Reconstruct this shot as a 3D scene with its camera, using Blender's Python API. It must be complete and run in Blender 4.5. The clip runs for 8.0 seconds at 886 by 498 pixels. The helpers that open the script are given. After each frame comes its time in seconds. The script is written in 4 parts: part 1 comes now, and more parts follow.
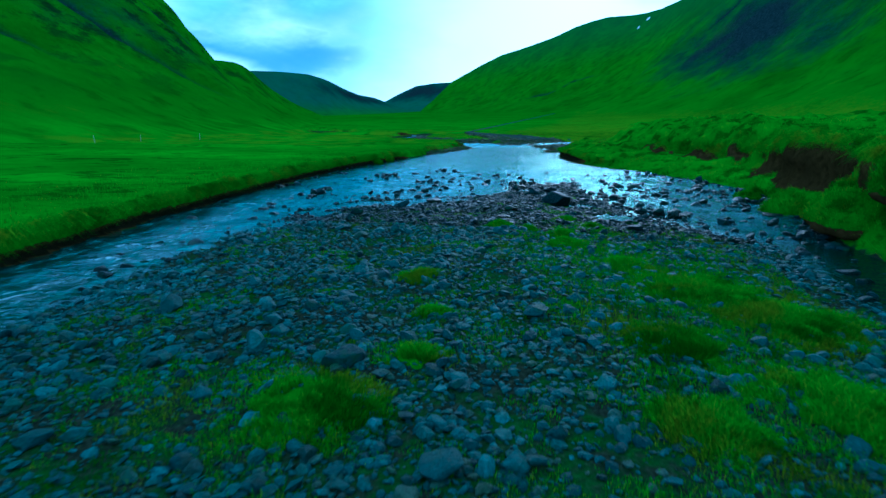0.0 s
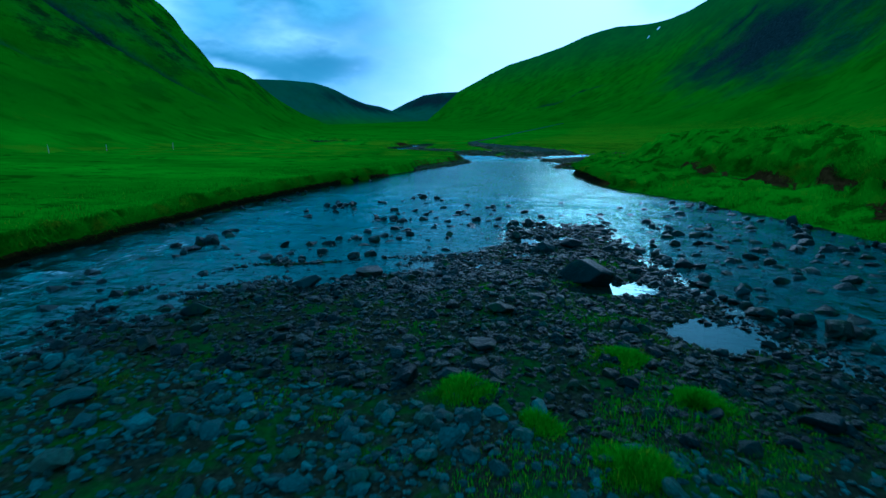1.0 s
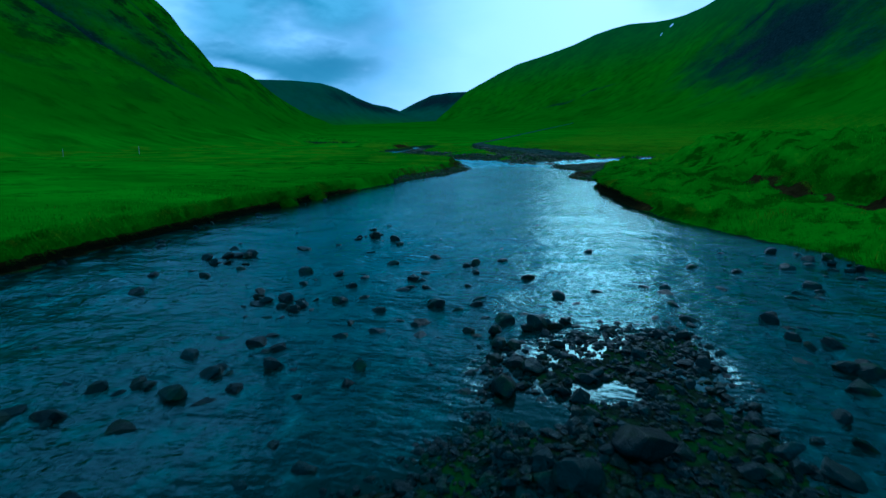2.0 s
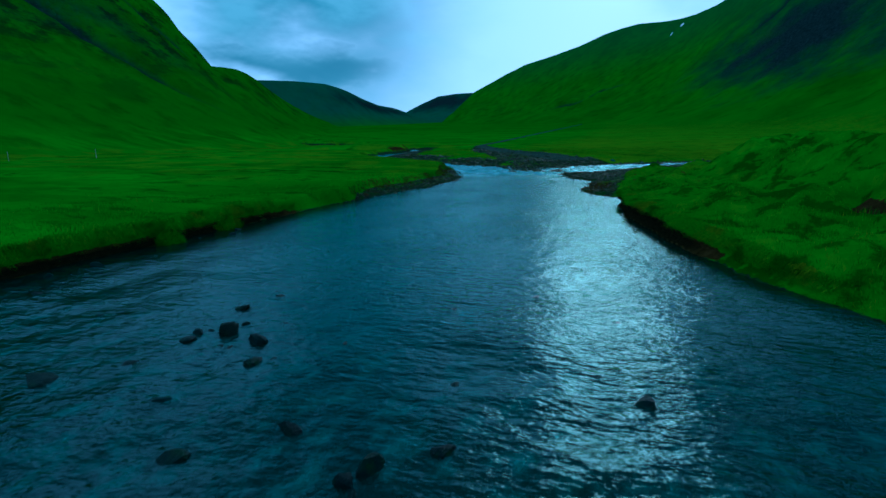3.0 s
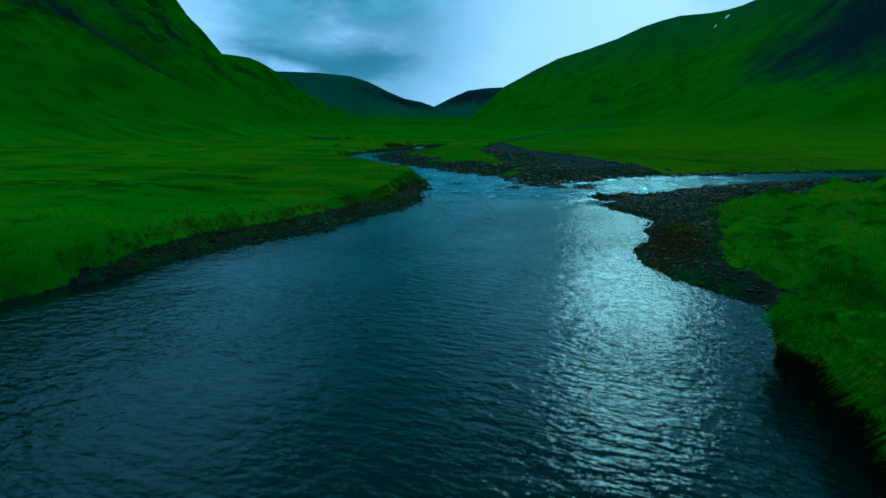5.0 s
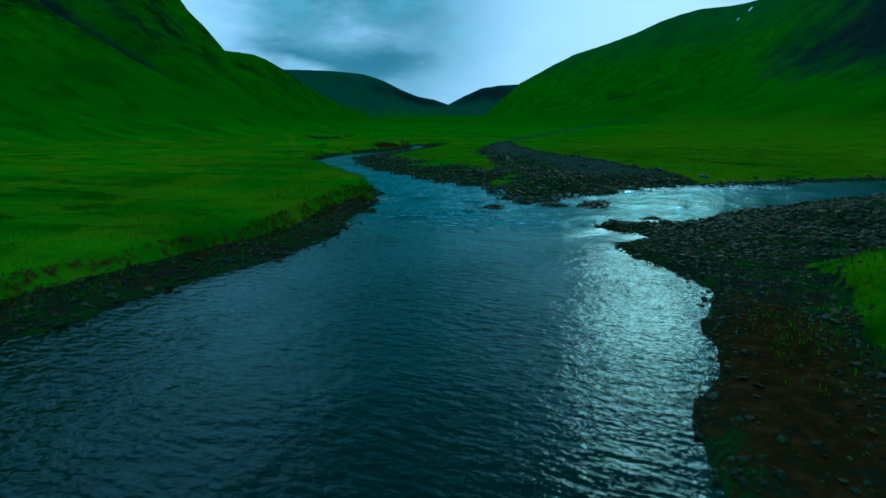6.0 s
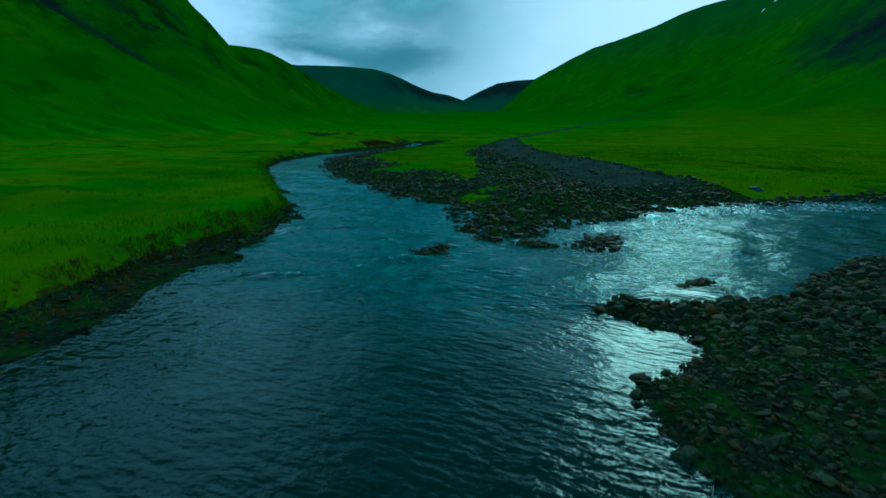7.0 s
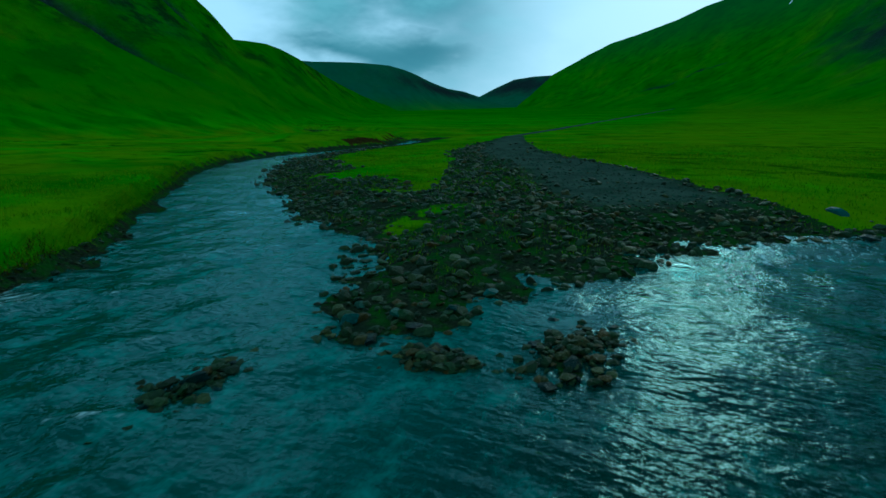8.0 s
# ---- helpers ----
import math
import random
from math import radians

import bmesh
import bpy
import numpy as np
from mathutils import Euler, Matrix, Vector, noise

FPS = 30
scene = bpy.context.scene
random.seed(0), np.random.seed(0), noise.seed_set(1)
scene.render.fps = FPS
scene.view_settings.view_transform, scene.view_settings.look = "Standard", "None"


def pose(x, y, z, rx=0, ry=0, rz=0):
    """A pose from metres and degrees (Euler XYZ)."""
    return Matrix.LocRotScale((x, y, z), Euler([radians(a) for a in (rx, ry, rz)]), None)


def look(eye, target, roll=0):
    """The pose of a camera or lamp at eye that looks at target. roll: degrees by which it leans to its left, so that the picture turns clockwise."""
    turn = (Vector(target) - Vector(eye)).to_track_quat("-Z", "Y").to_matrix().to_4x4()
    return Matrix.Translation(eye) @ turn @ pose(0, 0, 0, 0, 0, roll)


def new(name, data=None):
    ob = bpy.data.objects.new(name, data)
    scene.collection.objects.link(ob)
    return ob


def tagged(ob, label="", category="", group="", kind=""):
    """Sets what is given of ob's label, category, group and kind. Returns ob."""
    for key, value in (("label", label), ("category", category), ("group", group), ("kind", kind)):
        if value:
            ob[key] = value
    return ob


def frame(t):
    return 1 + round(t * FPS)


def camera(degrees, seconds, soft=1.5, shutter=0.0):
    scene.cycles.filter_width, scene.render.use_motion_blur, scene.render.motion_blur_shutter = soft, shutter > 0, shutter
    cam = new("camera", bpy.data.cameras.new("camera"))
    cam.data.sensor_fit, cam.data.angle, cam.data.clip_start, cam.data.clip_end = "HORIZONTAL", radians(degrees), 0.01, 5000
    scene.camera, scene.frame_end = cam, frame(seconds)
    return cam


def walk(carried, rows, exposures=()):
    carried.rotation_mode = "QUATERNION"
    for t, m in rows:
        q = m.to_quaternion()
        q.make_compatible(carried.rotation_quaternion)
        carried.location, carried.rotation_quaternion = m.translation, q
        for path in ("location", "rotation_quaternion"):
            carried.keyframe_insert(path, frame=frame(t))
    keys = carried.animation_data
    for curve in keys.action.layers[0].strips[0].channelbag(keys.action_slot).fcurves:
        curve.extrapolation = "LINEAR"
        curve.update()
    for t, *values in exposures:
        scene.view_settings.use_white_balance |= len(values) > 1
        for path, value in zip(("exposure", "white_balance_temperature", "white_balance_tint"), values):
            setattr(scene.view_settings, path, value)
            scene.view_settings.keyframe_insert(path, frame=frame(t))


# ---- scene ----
cam = camera(80.0, 8.0, shutter=0.1)
PATH = [
    (0, (4.068, -8.777, 2.372), (3.532, -6.906, 1.912), -0.57),
    (0.5, (3.623, -5.167, 2.384), (3.073, -3.294, 1.950), -0.40),
    (1, (3.176, -1.553, 2.435), (2.613, 0.318, 2.008), -0.27),
    (1.5, (2.713, 2.145, 2.479), (2.135, 4.012, 2.055), -0.21),
    (2, (2.232, 5.824, 2.560), (1.635, 7.684, 2.134), -0.48),
    (2.2, (2.035, 7.217, 2.572), (1.434, 9.078, 2.151), -0.46),
    (3.5, (1.099, 15.777, 2.577), (0.456, 17.623, 2.153), -0.37),
    (4, (0.687, 19.211, 2.593), (0.019, 21.047, 2.165), -0.21),
    (4.5, (0.296, 22.768, 2.578), (-0.397, 24.593, 2.145), -0.14),
    (5.8, (-0.581, 32.341, 2.495), (-1.338, 34.138, 2.050), 0.59),
    (6, (-0.703, 33.791, 2.497), (-1.475, 35.582, 2.052), 0.09),
    (6.5, (-1.043, 37.323, 2.515), (-1.844, 39.099, 2.062), 0.02),
    (7, (-1.392, 40.677, 2.490), (-2.217, 42.440, 2.031), -0.04),
    (7.5, (-1.693, 43.965, 2.389), (-2.544, 45.714, 1.926), -0.10),
    (8, (-1.964, 47.177, 2.321), (-2.845, 48.910, 1.852), -0.13),
]
# the picture warms and turns a little greener on the way
EXPOSURES = [(0.0, 1.58, 4350, 1), (1.0, 0.92, 4350, -1), (2.0, 0.66, 4400, -5), (4.5, 0.4, 4700, -11), (6.5, 0.4, 5150, -17), (8.0, 0.58, 5600, -21)]
walk(cam, [(t, look(eye, target, roll)) for t, eye, target, roll in PATH], EXPOSURES)

# ---- world, sun ----
world = bpy.data.worlds.new("sky")
scene.world = world
world.use_nodes = True


def build_sky():
    nt = world.node_tree
    nt.nodes.clear()
    N, L = nt.nodes.new, nt.links.new

    def num(op, a, b=0.0, c=0.0):
        n = N("ShaderNodeMath")
        n.operation = op
        for i, v in enumerate((a, b, c)):
            if isinstance(v, (int, float)):
                n.inputs[i].default_value = v
            else:
                L(v, n.inputs[i])
        return n.outputs[0]

    def span(v, a, b, lo=0.0, hi=1.0):
        n = N("ShaderNodeMapRange")
        n.interpolation_type = "SMOOTHSTEP"
        for k, value in (("From Min", a), ("From Max", b), ("To Min", lo), ("To Max", hi)):
            n.inputs[k].default_value = value
        L(v, n.inputs["Value"])
        return n.outputs["Result"]

    def blend(f, a, b):
        n = N("ShaderNodeMix")
        n.data_type = "RGBA"
        for k, v in (("Factor", f), ("A", a), ("B", b)):
            if isinstance(v, (int, float)):
                n.inputs[k].default_value = v
            elif isinstance(v, tuple):
                n.inputs[k].default_value = (*v, 1)
            else:
                L(v, n.inputs[k])
        return n.outputs["Result"]

    def puffs(scale, stretch, detail=5.0, rough=0.5):
        m = N("ShaderNodeMapping")
        m.inputs["Scale"].default_value = stretch
        L(coord.outputs["Generated"], m.inputs["Vector"])
        n = N("ShaderNodeTexNoise")
        n.inputs["Scale"].default_value, n.inputs["Detail"].default_value, n.inputs["Roughness"].default_value = scale, detail, rough
        L(m.outputs["Vector"], n.inputs["Vector"])
        return n.outputs["Fac"]

    coord = N("ShaderNodeTexCoord")
    split = N("ShaderNodeSeparateXYZ")
    L(coord.outputs["Generated"], split.inputs["Vector"])
    around = num("MULTIPLY", num("ARCTAN2", split.outputs["X"], split.outputs["Y"]), 57.2958)
    up = num("MULTIPLY", num("ARCSINE", split.outputs["Z"]), 57.2958)
    wisp, billow = puffs(3.2, (1.4, 1.4, 3.2)), puffs(9.0, (1.0, 1.0, 2.2))
    wavy_around = num("MULTIPLY_ADD", num("SUBTRACT", wisp, 0.5), 22.0, around)
    wavy_up = num("MULTIPLY_ADD", num("SUBTRACT", billow, 0.5), 5.0, up)

    def patch(az, el, wide, high):
        """A soft oval part of the sky, about a bearing and a height in degrees."""
        a = num("DIVIDE", num("SUBTRACT", wavy_around, az), wide)
        e = num("DIVIDE", num("SUBTRACT", wavy_up, el), high)
        return num("EXPONENT", num("MULTIPLY", num("ADD", num("MULTIPLY", a, a), num("MULTIPLY", e, e)), -1.0))

    sky = N("ShaderNodeTexSky")
    sky.sky_type, sky.sun_disc = "NISHITA", False
    sky.sun_elevation, sky.sun_rotation = radians(SUN_UP), radians(SUN_AZ)
    sky.air_density, sky.dust_density, sky.ozone_density = 1.0, 2.0, 1.5
    # a thin bright veil of overcast over the blue
    veil = blend(0.97, sky.outputs["Color"], (3.5, 5.0, 7.0))
    # a rain bank on the left of the valley head, with a dark level base, that reaches up overhead
    base = patch(-33.0, 6.8, 12.5, 3.2)
    bank = patch(-30.0, 19.0, 13.0, 19.0)
    cover = num("MULTIPLY", span(up, 23.0, 34.0, 0.0, 0.95), span(up, 45.0, 68.0, 1.0, 0.3))
    east = num("MULTIPLY", patch(24.0, 26.0, 15.0, 12.0), 0.6)
    dense = num("MAXIMUM", num("MAXIMUM", base, bank), num("MAXIMUM", cover, east))
    dense = num("ADD", dense, num("MULTIPLY_ADD", num("SUBTRACT", wisp, 0.5), 0.9, num("MULTIPLY", num("SUBTRACT", billow, 0.5), 0.35)))
    # the sun glows through a thin place in the cover
    glow = patch(SUN_AZ - 1.0, SUN_UP - 1.5, 9.5, 6.0)
    west = num("MULTIPLY", patch(-54.0, 29.0, 13.0, 12.0), 1.5)
    dense = num("SUBTRACT", dense, num("MULTIPLY", num("MAXIMUM", glow, west), 0.7))
    shade = blend(span(billow, 0.34, 0.66), (0.32, 1.5, 2.1), (1.2, 2.8, 3.7))
    shade = blend(num("MULTIPLY", base, 0.8), shade, (0.3, 1.15, 1.7))
    # the thick of the cloud overhead is darker
    shade = blend(num("MULTIPLY", span(up, 20.0, 34.0), span(up, 50.0, 70.0, 0.7, 0.0)), shade, (0.1, 0.88, 0.98))
    colour = blend(span(dense, 0.0, 0.95, 0.0, 0.96), veil, shade)
    bg = N("ShaderNodeBackground")
    L(colour, bg.inputs["Color"])
    L(num("MULTIPLY_ADD", num("MULTIPLY", glow, glow), 0.02, 0.10), bg.inputs["Strength"])
    out = N("ShaderNodeOutputWorld")
    L(bg.outputs["Background"], out.inputs["Surface"])


SUN_UP, SUN_AZ = 20.0, -1.0  # the veiled sun stands over the head of the valley
build_sky()
sun = new("sun", bpy.data.lights.new("sun", "SUN"))
sun.data.energy, sun.data.angle, sun.data.color = 0.17, radians(13), (1.0, 0.97, 0.92)
sun.matrix_world = look((0, 0, 50), (-50 * math.sin(radians(SUN_AZ)) * math.cos(radians(SUN_UP)), -50 * math.cos(radians(SUN_AZ)) * math.cos(radians(SUN_UP)), 50 - 50 * math.sin(radians(SUN_UP))))


# ---- materials ----
class Nodes:
    """Short forms for building a node material."""

    def __init__(self, name, rough=0.8, gloss=0.08):
        self.mat = bpy.data.materials.new(name)
        self.mat.use_nodes = True
        self.nt = self.mat.node_tree
        self.bsdf = self.nt.nodes["Principled BSDF"]
        self.bsdf.inputs["Roughness"].default_value = rough
        self.bsdf.inputs["Specular IOR Level"].default_value = gloss
        self.out = self.nt.nodes["Material Output"]
        self.geo = self.nt.nodes.new("ShaderNodeNewGeometry")

    def add(self, kind, **values):
        n = self.nt.nodes.new(kind)
        for k, v in values.items():
            n.inputs[k.replace("_", " ")].default_value = v
        return n

    def link(self, a, b):
        self.nt.links.new(a, b)

    def noise(self, scale, detail=4.0, rough=0.55, stretch=(1, 1, 1)):
        n = self.add("ShaderNodeTexNoise", Scale=scale, Detail=detail, Roughness=rough)
        if stretch == (1, 1, 1):
            self.link(self.geo.outputs["Position"], n.inputs["Vector"])
        else:
            m = self.add("ShaderNodeMapping", Scale=stretch)
            self.link(self.geo.outputs["Position"], m.inputs["Vector"])
            self.link(m.outputs["Vector"], n.inputs["Vector"])
        return n.outputs["Fac"]

    def ramp(self, fac, *stops):
        n = self.nt.nodes.new("ShaderNodeValToRGB")
        e = n.color_ramp.elements
        while len(e) < len(stops):
            e.new(0.5)
        for el, (pos, col) in zip(e, stops):
            el.position, el.color = pos, (*col, 1) if len(col) == 3 else col
        self.link(fac, n.inputs["Fac"])
        return n.outputs["Color"]

    def span(self, fac, a, b, to_min=0.0, to_max=1.0):
        n = self.nt.nodes.new("ShaderNodeMapRange")
        n.interpolation_type = "SMOOTHSTEP"
        for k, v in (("From Min", a), ("From Max", b), ("To Min", to_min), ("To Max", to_max)):
            n.inputs[k].default_value = v
        self.link(fac, n.inputs["Value"])
        return n.outputs["Result"]

    def mix(self, fac, a, b, kind="MIX"):
        n = self.nt.nodes.new("ShaderNodeMix")
        n.data_type, n.blend_type = "RGBA", kind
        for key, v in (("Factor", fac), ("A", a), ("B", b)):
            if isinstance(v, (int, float)):
                n.inputs[key].default_value = v
            elif isinstance(v, tuple):
                n.inputs[key].default_value = (*v, 1)
            else:
                self.link(v, n.inputs[key])
        return n.outputs["Result"]

    def math(self, op, a, b):
        n = self.nt.nodes.new("ShaderNodeMath")
        n.operation = op
        for i, v in enumerate((a, b)):
            if isinstance(v, (int, float)):
                n.inputs[i].default_value = v
            else:
                self.link(v, n.inputs[i])
        return n.outputs["Value"]

    def attr(self, name):
        n = self.nt.nodes.new("ShaderNodeAttribute")
        n.attribute_name = name
        return n.outputs["Fac"]

    def bump(self, height, strength=0.5, dist=0.05):
        n = self.add("ShaderNodeBump", Strength=strength, Distance=dist)
        self.link(height, n.inputs["Height"])
        self.link(n.outputs["Normal"], self.bsdf.inputs["Normal"])

    def color(self, c):
        if isinstance(c, tuple):
            self.bsdf.inputs["Base Color"].default_value = (*c, 1)
        else:
            self.link(c, self.bsdf.inputs["Base Color"])


GRASS_A, GRASS_B, GRASS_C = (0.011, 0.115, 0.0004), (0.036, 0.165, 0.0005), (0.1, 0.2, 0.0006)


def meadow(m):
    """Grass colour of the valley floor and the lower slopes: broad drifts, level streaks, and dry patches."""
    grass = m.ramp(m.noise(0.035, 5), (0.3, GRASS_A), (0.5, GRASS_B), (0.7, (0.07, 0.185, 0.0006)))
    streak = m.noise(0.22, 6, 0.62, (0.3, 1.0, 1.0))
    grass = m.mix(m.math("MULTIPLY", m.span(streak, 0.5, 0.7), 0.6), grass, (0.008, 0.075, 0.0005))
    dry = m.span(m.noise(0.3, 6, 0.65, (0.3, 0.8, 1.0)), 0.56, 0.72)
    grass = m.mix(m.math("MULTIPLY", dry, 0.45), grass, (0.11, 0.19, 0.001))
    # the flat hay meadow beside the river grows lusher and lighter than the slopes
    level = m.nt.nodes.new("ShaderNodeSeparateXYZ")
    m.link(m.geo.outputs["Position"], level.inputs["Vector"])
    lush = m.math("MULTIPLY", m.span(level.outputs["Z"], 1.2, 6.0, 1.0, 0.0), m.span(streak, 0.34, 0.6, 0.75, 0.1))
    grass = m.mix(lush, grass, (0.09, 0.32, 0.001))
    # drier and yellower past the point, and in drifts up the valley
    drift = m.noise(0.9, 5)
    past = m.math("MULTIPLY", m.span(level.outputs["Y"], 52, 70), m.span(level.outputs["X"], -16, -4))
    past = m.math("MULTIPLY", past, m.span(level.outputs["Z"], 2.0, 14.0, 1.0, 0.0))
    grass = m.mix(m.math("MULTIPLY", past, m.span(drift, 0.3, 0.7, 0.2, 0.7)), grass, (0.13, 0.2, 0.0008))
    up = m.math("MULTIPLY", m.span(level.outputs["Y"], 20, 46), m.span(level.outputs["Z"], 0.6, 2.2, 1.0, 0.0))
    return m.mix(m.math("MULTIPLY", up, m.span(m.noise(0.25, 5, 0.6), 0.35, 0.65, 0.0, 0.7)), grass, (0.14, 0.21, 0.001))


def ground_material():
    m = Nodes("valley_ground", 0.9, 0.0)
    mid, fine = m.noise(0.9, 5), m.noise(14, 4)
    grass = meadow(m)
    grass = m.mix(m.span(mid, 0.4, 0.8, 0.0, 0.7), grass, m.ramp(fine, (0.3, GRASS_A), (0.7, GRASS_C)))
    tussock = m.math("MULTIPLY", m.span(m.noise(0.7, 6, 0.68, (0.55, 1.2, 1)), 0.5, 0.61), m.span(m.noise(0.09, 4), 0.4, 0.62, 0.15, 0.8))
    grass = m.mix(tussock, grass, (0.012, 0.06, 0.001))
    # tussocks on the rough east bank: shaded hollows and lit heads painted by noise
    spot = m.nt.nodes.new("ShaderNodeSeparateXYZ")
    m.link(m.geo.outputs["Position"], spot.inputs["Vector"])
    east = m.math("MULTIPLY", m.span(spot.outputs["X"], 0.0, 3.0), m.span(spot.outputs["Y"], 50, 44))
    clump = m.noise(1.15, 5, 0.62)
    grass = m.mix(m.math("MULTIPLY", m.span(clump, 0.5, 0.6), m.math("MULTIPLY", east, 0.75)), grass, (0.006, 0.05, 0.0005))
    grass = m.mix(m.math("MULTIPLY", m.span(clump, 0.46, 0.36), m.math("MULTIPLY", east, 0.6)), grass, (0.12, 0.25, 0.001))
    pebble = m.ramp(m.noise(22, 6, 0.65), (0.32, (0.007, 0.012, 0.008)), (0.52, (0.022, 0.028, 0.015)), (0.72, (0.05, 0.062, 0.036)))
    pebble = m.mix(m.span(m.noise(1.3, 4), 0.5, 0.75), pebble, m.ramp(fine, (0.3, (0.008, 0.016, 0.009)), (0.7, (0.022, 0.036, 0.022))))
    moss = m.math("MULTIPLY", m.span(m.noise(2.1, 6, 0.62), 0.44, 0.6), 0.5)
    pebble = m.mix(moss, pebble, m.ramp(fine, (0.3, (0.008, 0.05, 0.003)), (0.7, (0.026, 0.13, 0.003))))
    earth = m.ramp(m.noise(5, 6, 0.6), (0.3, (0.012, 0.009, 0.003)), (0.55, (0.038, 0.025, 0.007)), (0.75, (0.075, 0.046, 0.014)))
    grit = m.ramp(m.noise(60, 4, 0.6), (0.3, (0.03, 0.048, 0.034)), (0.7, (0.085, 0.115, 0.085)))
    pebble = m.mix(m.attr("track"), pebble, m.mix(m.span(m.noise(0.8, 5), 0.4, 0.65, 0.0, 0.7), grit, (0.028, 0.046, 0.032)))
    edge = m.math("ADD", m.attr("gravel"), m.math("MULTIPLY", m.math("SUBTRACT", m.noise(3.5, 5), 0.5), 0.9))
    c = m.mix(m.span(edge, 0.42, 0.58), grass, pebble)
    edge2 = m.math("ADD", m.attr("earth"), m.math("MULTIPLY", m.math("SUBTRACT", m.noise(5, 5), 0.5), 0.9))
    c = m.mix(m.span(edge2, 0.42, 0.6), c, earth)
    # highest values: earth turned near-black, the overhang's shade painted in
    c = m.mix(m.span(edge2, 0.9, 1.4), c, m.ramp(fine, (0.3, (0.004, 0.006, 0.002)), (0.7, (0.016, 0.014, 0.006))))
    m.color(c)
    m.bump(m.math("ADD", m.noise(30, 5, 0.65), m.noise(6, 4)), 0.8, 0.035)
    return m.mat


def hill_material(name="hill_grass", haze_tint=0.0, crags=0.2):
    m = Nodes(name, 0.95, 0.0)
    mid, fine = m.noise(0.12, 6, 0.6), m.noise(0.8, 6, 0.65)
    grass = meadow(m)
    # smooth meadow low down, broken and darker high up
    place = m.nt.nodes.new("ShaderNodeSeparateXYZ")
    m.link(m.geo.outputs["Position"], place.inputs["Vector"])
    high = m.span(place.outputs["Z"], 4, 30)
    grass = m.mix(m.math("MULTIPLY", m.span(mid, 0.42, 0.72), m.span(high, 0, 1, 0.1, 0.5 + 0.25 * crags)), grass, (0.01, 0.08, 0.0006))
    crag = m.span(m.noise(0.075, 9, 0.66, (1, 1, 1.7)), 0.48, 0.6)
    grass = m.mix(m.math("MULTIPLY", m.math("MULTIPLY", crag, high), crags), grass, (0.007, 0.035, 0.005))
    grass = m.mix(m.math("MULTIPLY", m.span(fine, 0.5, 0.72), 0.3), grass, (0.07, 0.14, 0.002))
    # haze over the high slopes, put into the grass colour by height
    grass = m.mix(m.span(place.outputs["Z"], 45, 105, 0.0, 0.6), grass, (0.01, 0.085, 0.03))
    rock = m.ramp(fine, (0.35, (0.007, 0.015, 0.014)), (0.6, (0.02, 0.034, 0.032)), (0.8, (0.05, 0.068, 0.062)))
    # distant hills get their haze as a blue-green tint in the colour
    grass = m.mix(m.math("MULTIPLY", m.span(place.outputs["Z"], 4, 24), haze_tint), grass, m.ramp(mid, (0.3, (0.012, 0.06, 0.05)), (0.7, (0.03, 0.1, 0.075))))
    scree = m.math("ADD", m.attr("scree"), m.math("MULTIPLY", m.math("SUBTRACT", m.noise(0.05, 8, 0.62), 0.5), 0.9))
    c = m.mix(m.span(scree, 0.3, 0.9), grass, rock)
    snow = m.math("ADD", m.attr("snow"), m.math("MULTIPLY", m.math("SUBTRACT", m.noise(0.35, 4), 0.5), 0.5))
    c = m.mix(m.span(snow, 0.5, 0.56), c, (0.8, 0.82, 0.85))
    m.color(c)
    m.bump(m.math("ADD", m.noise(0.25, 6, 0.6), m.math("MULTIPLY", m.noise(1.5, 5, 0.6), 0.5)), 0.8, 0.7 + 0.7 * crags)
    return m.mat


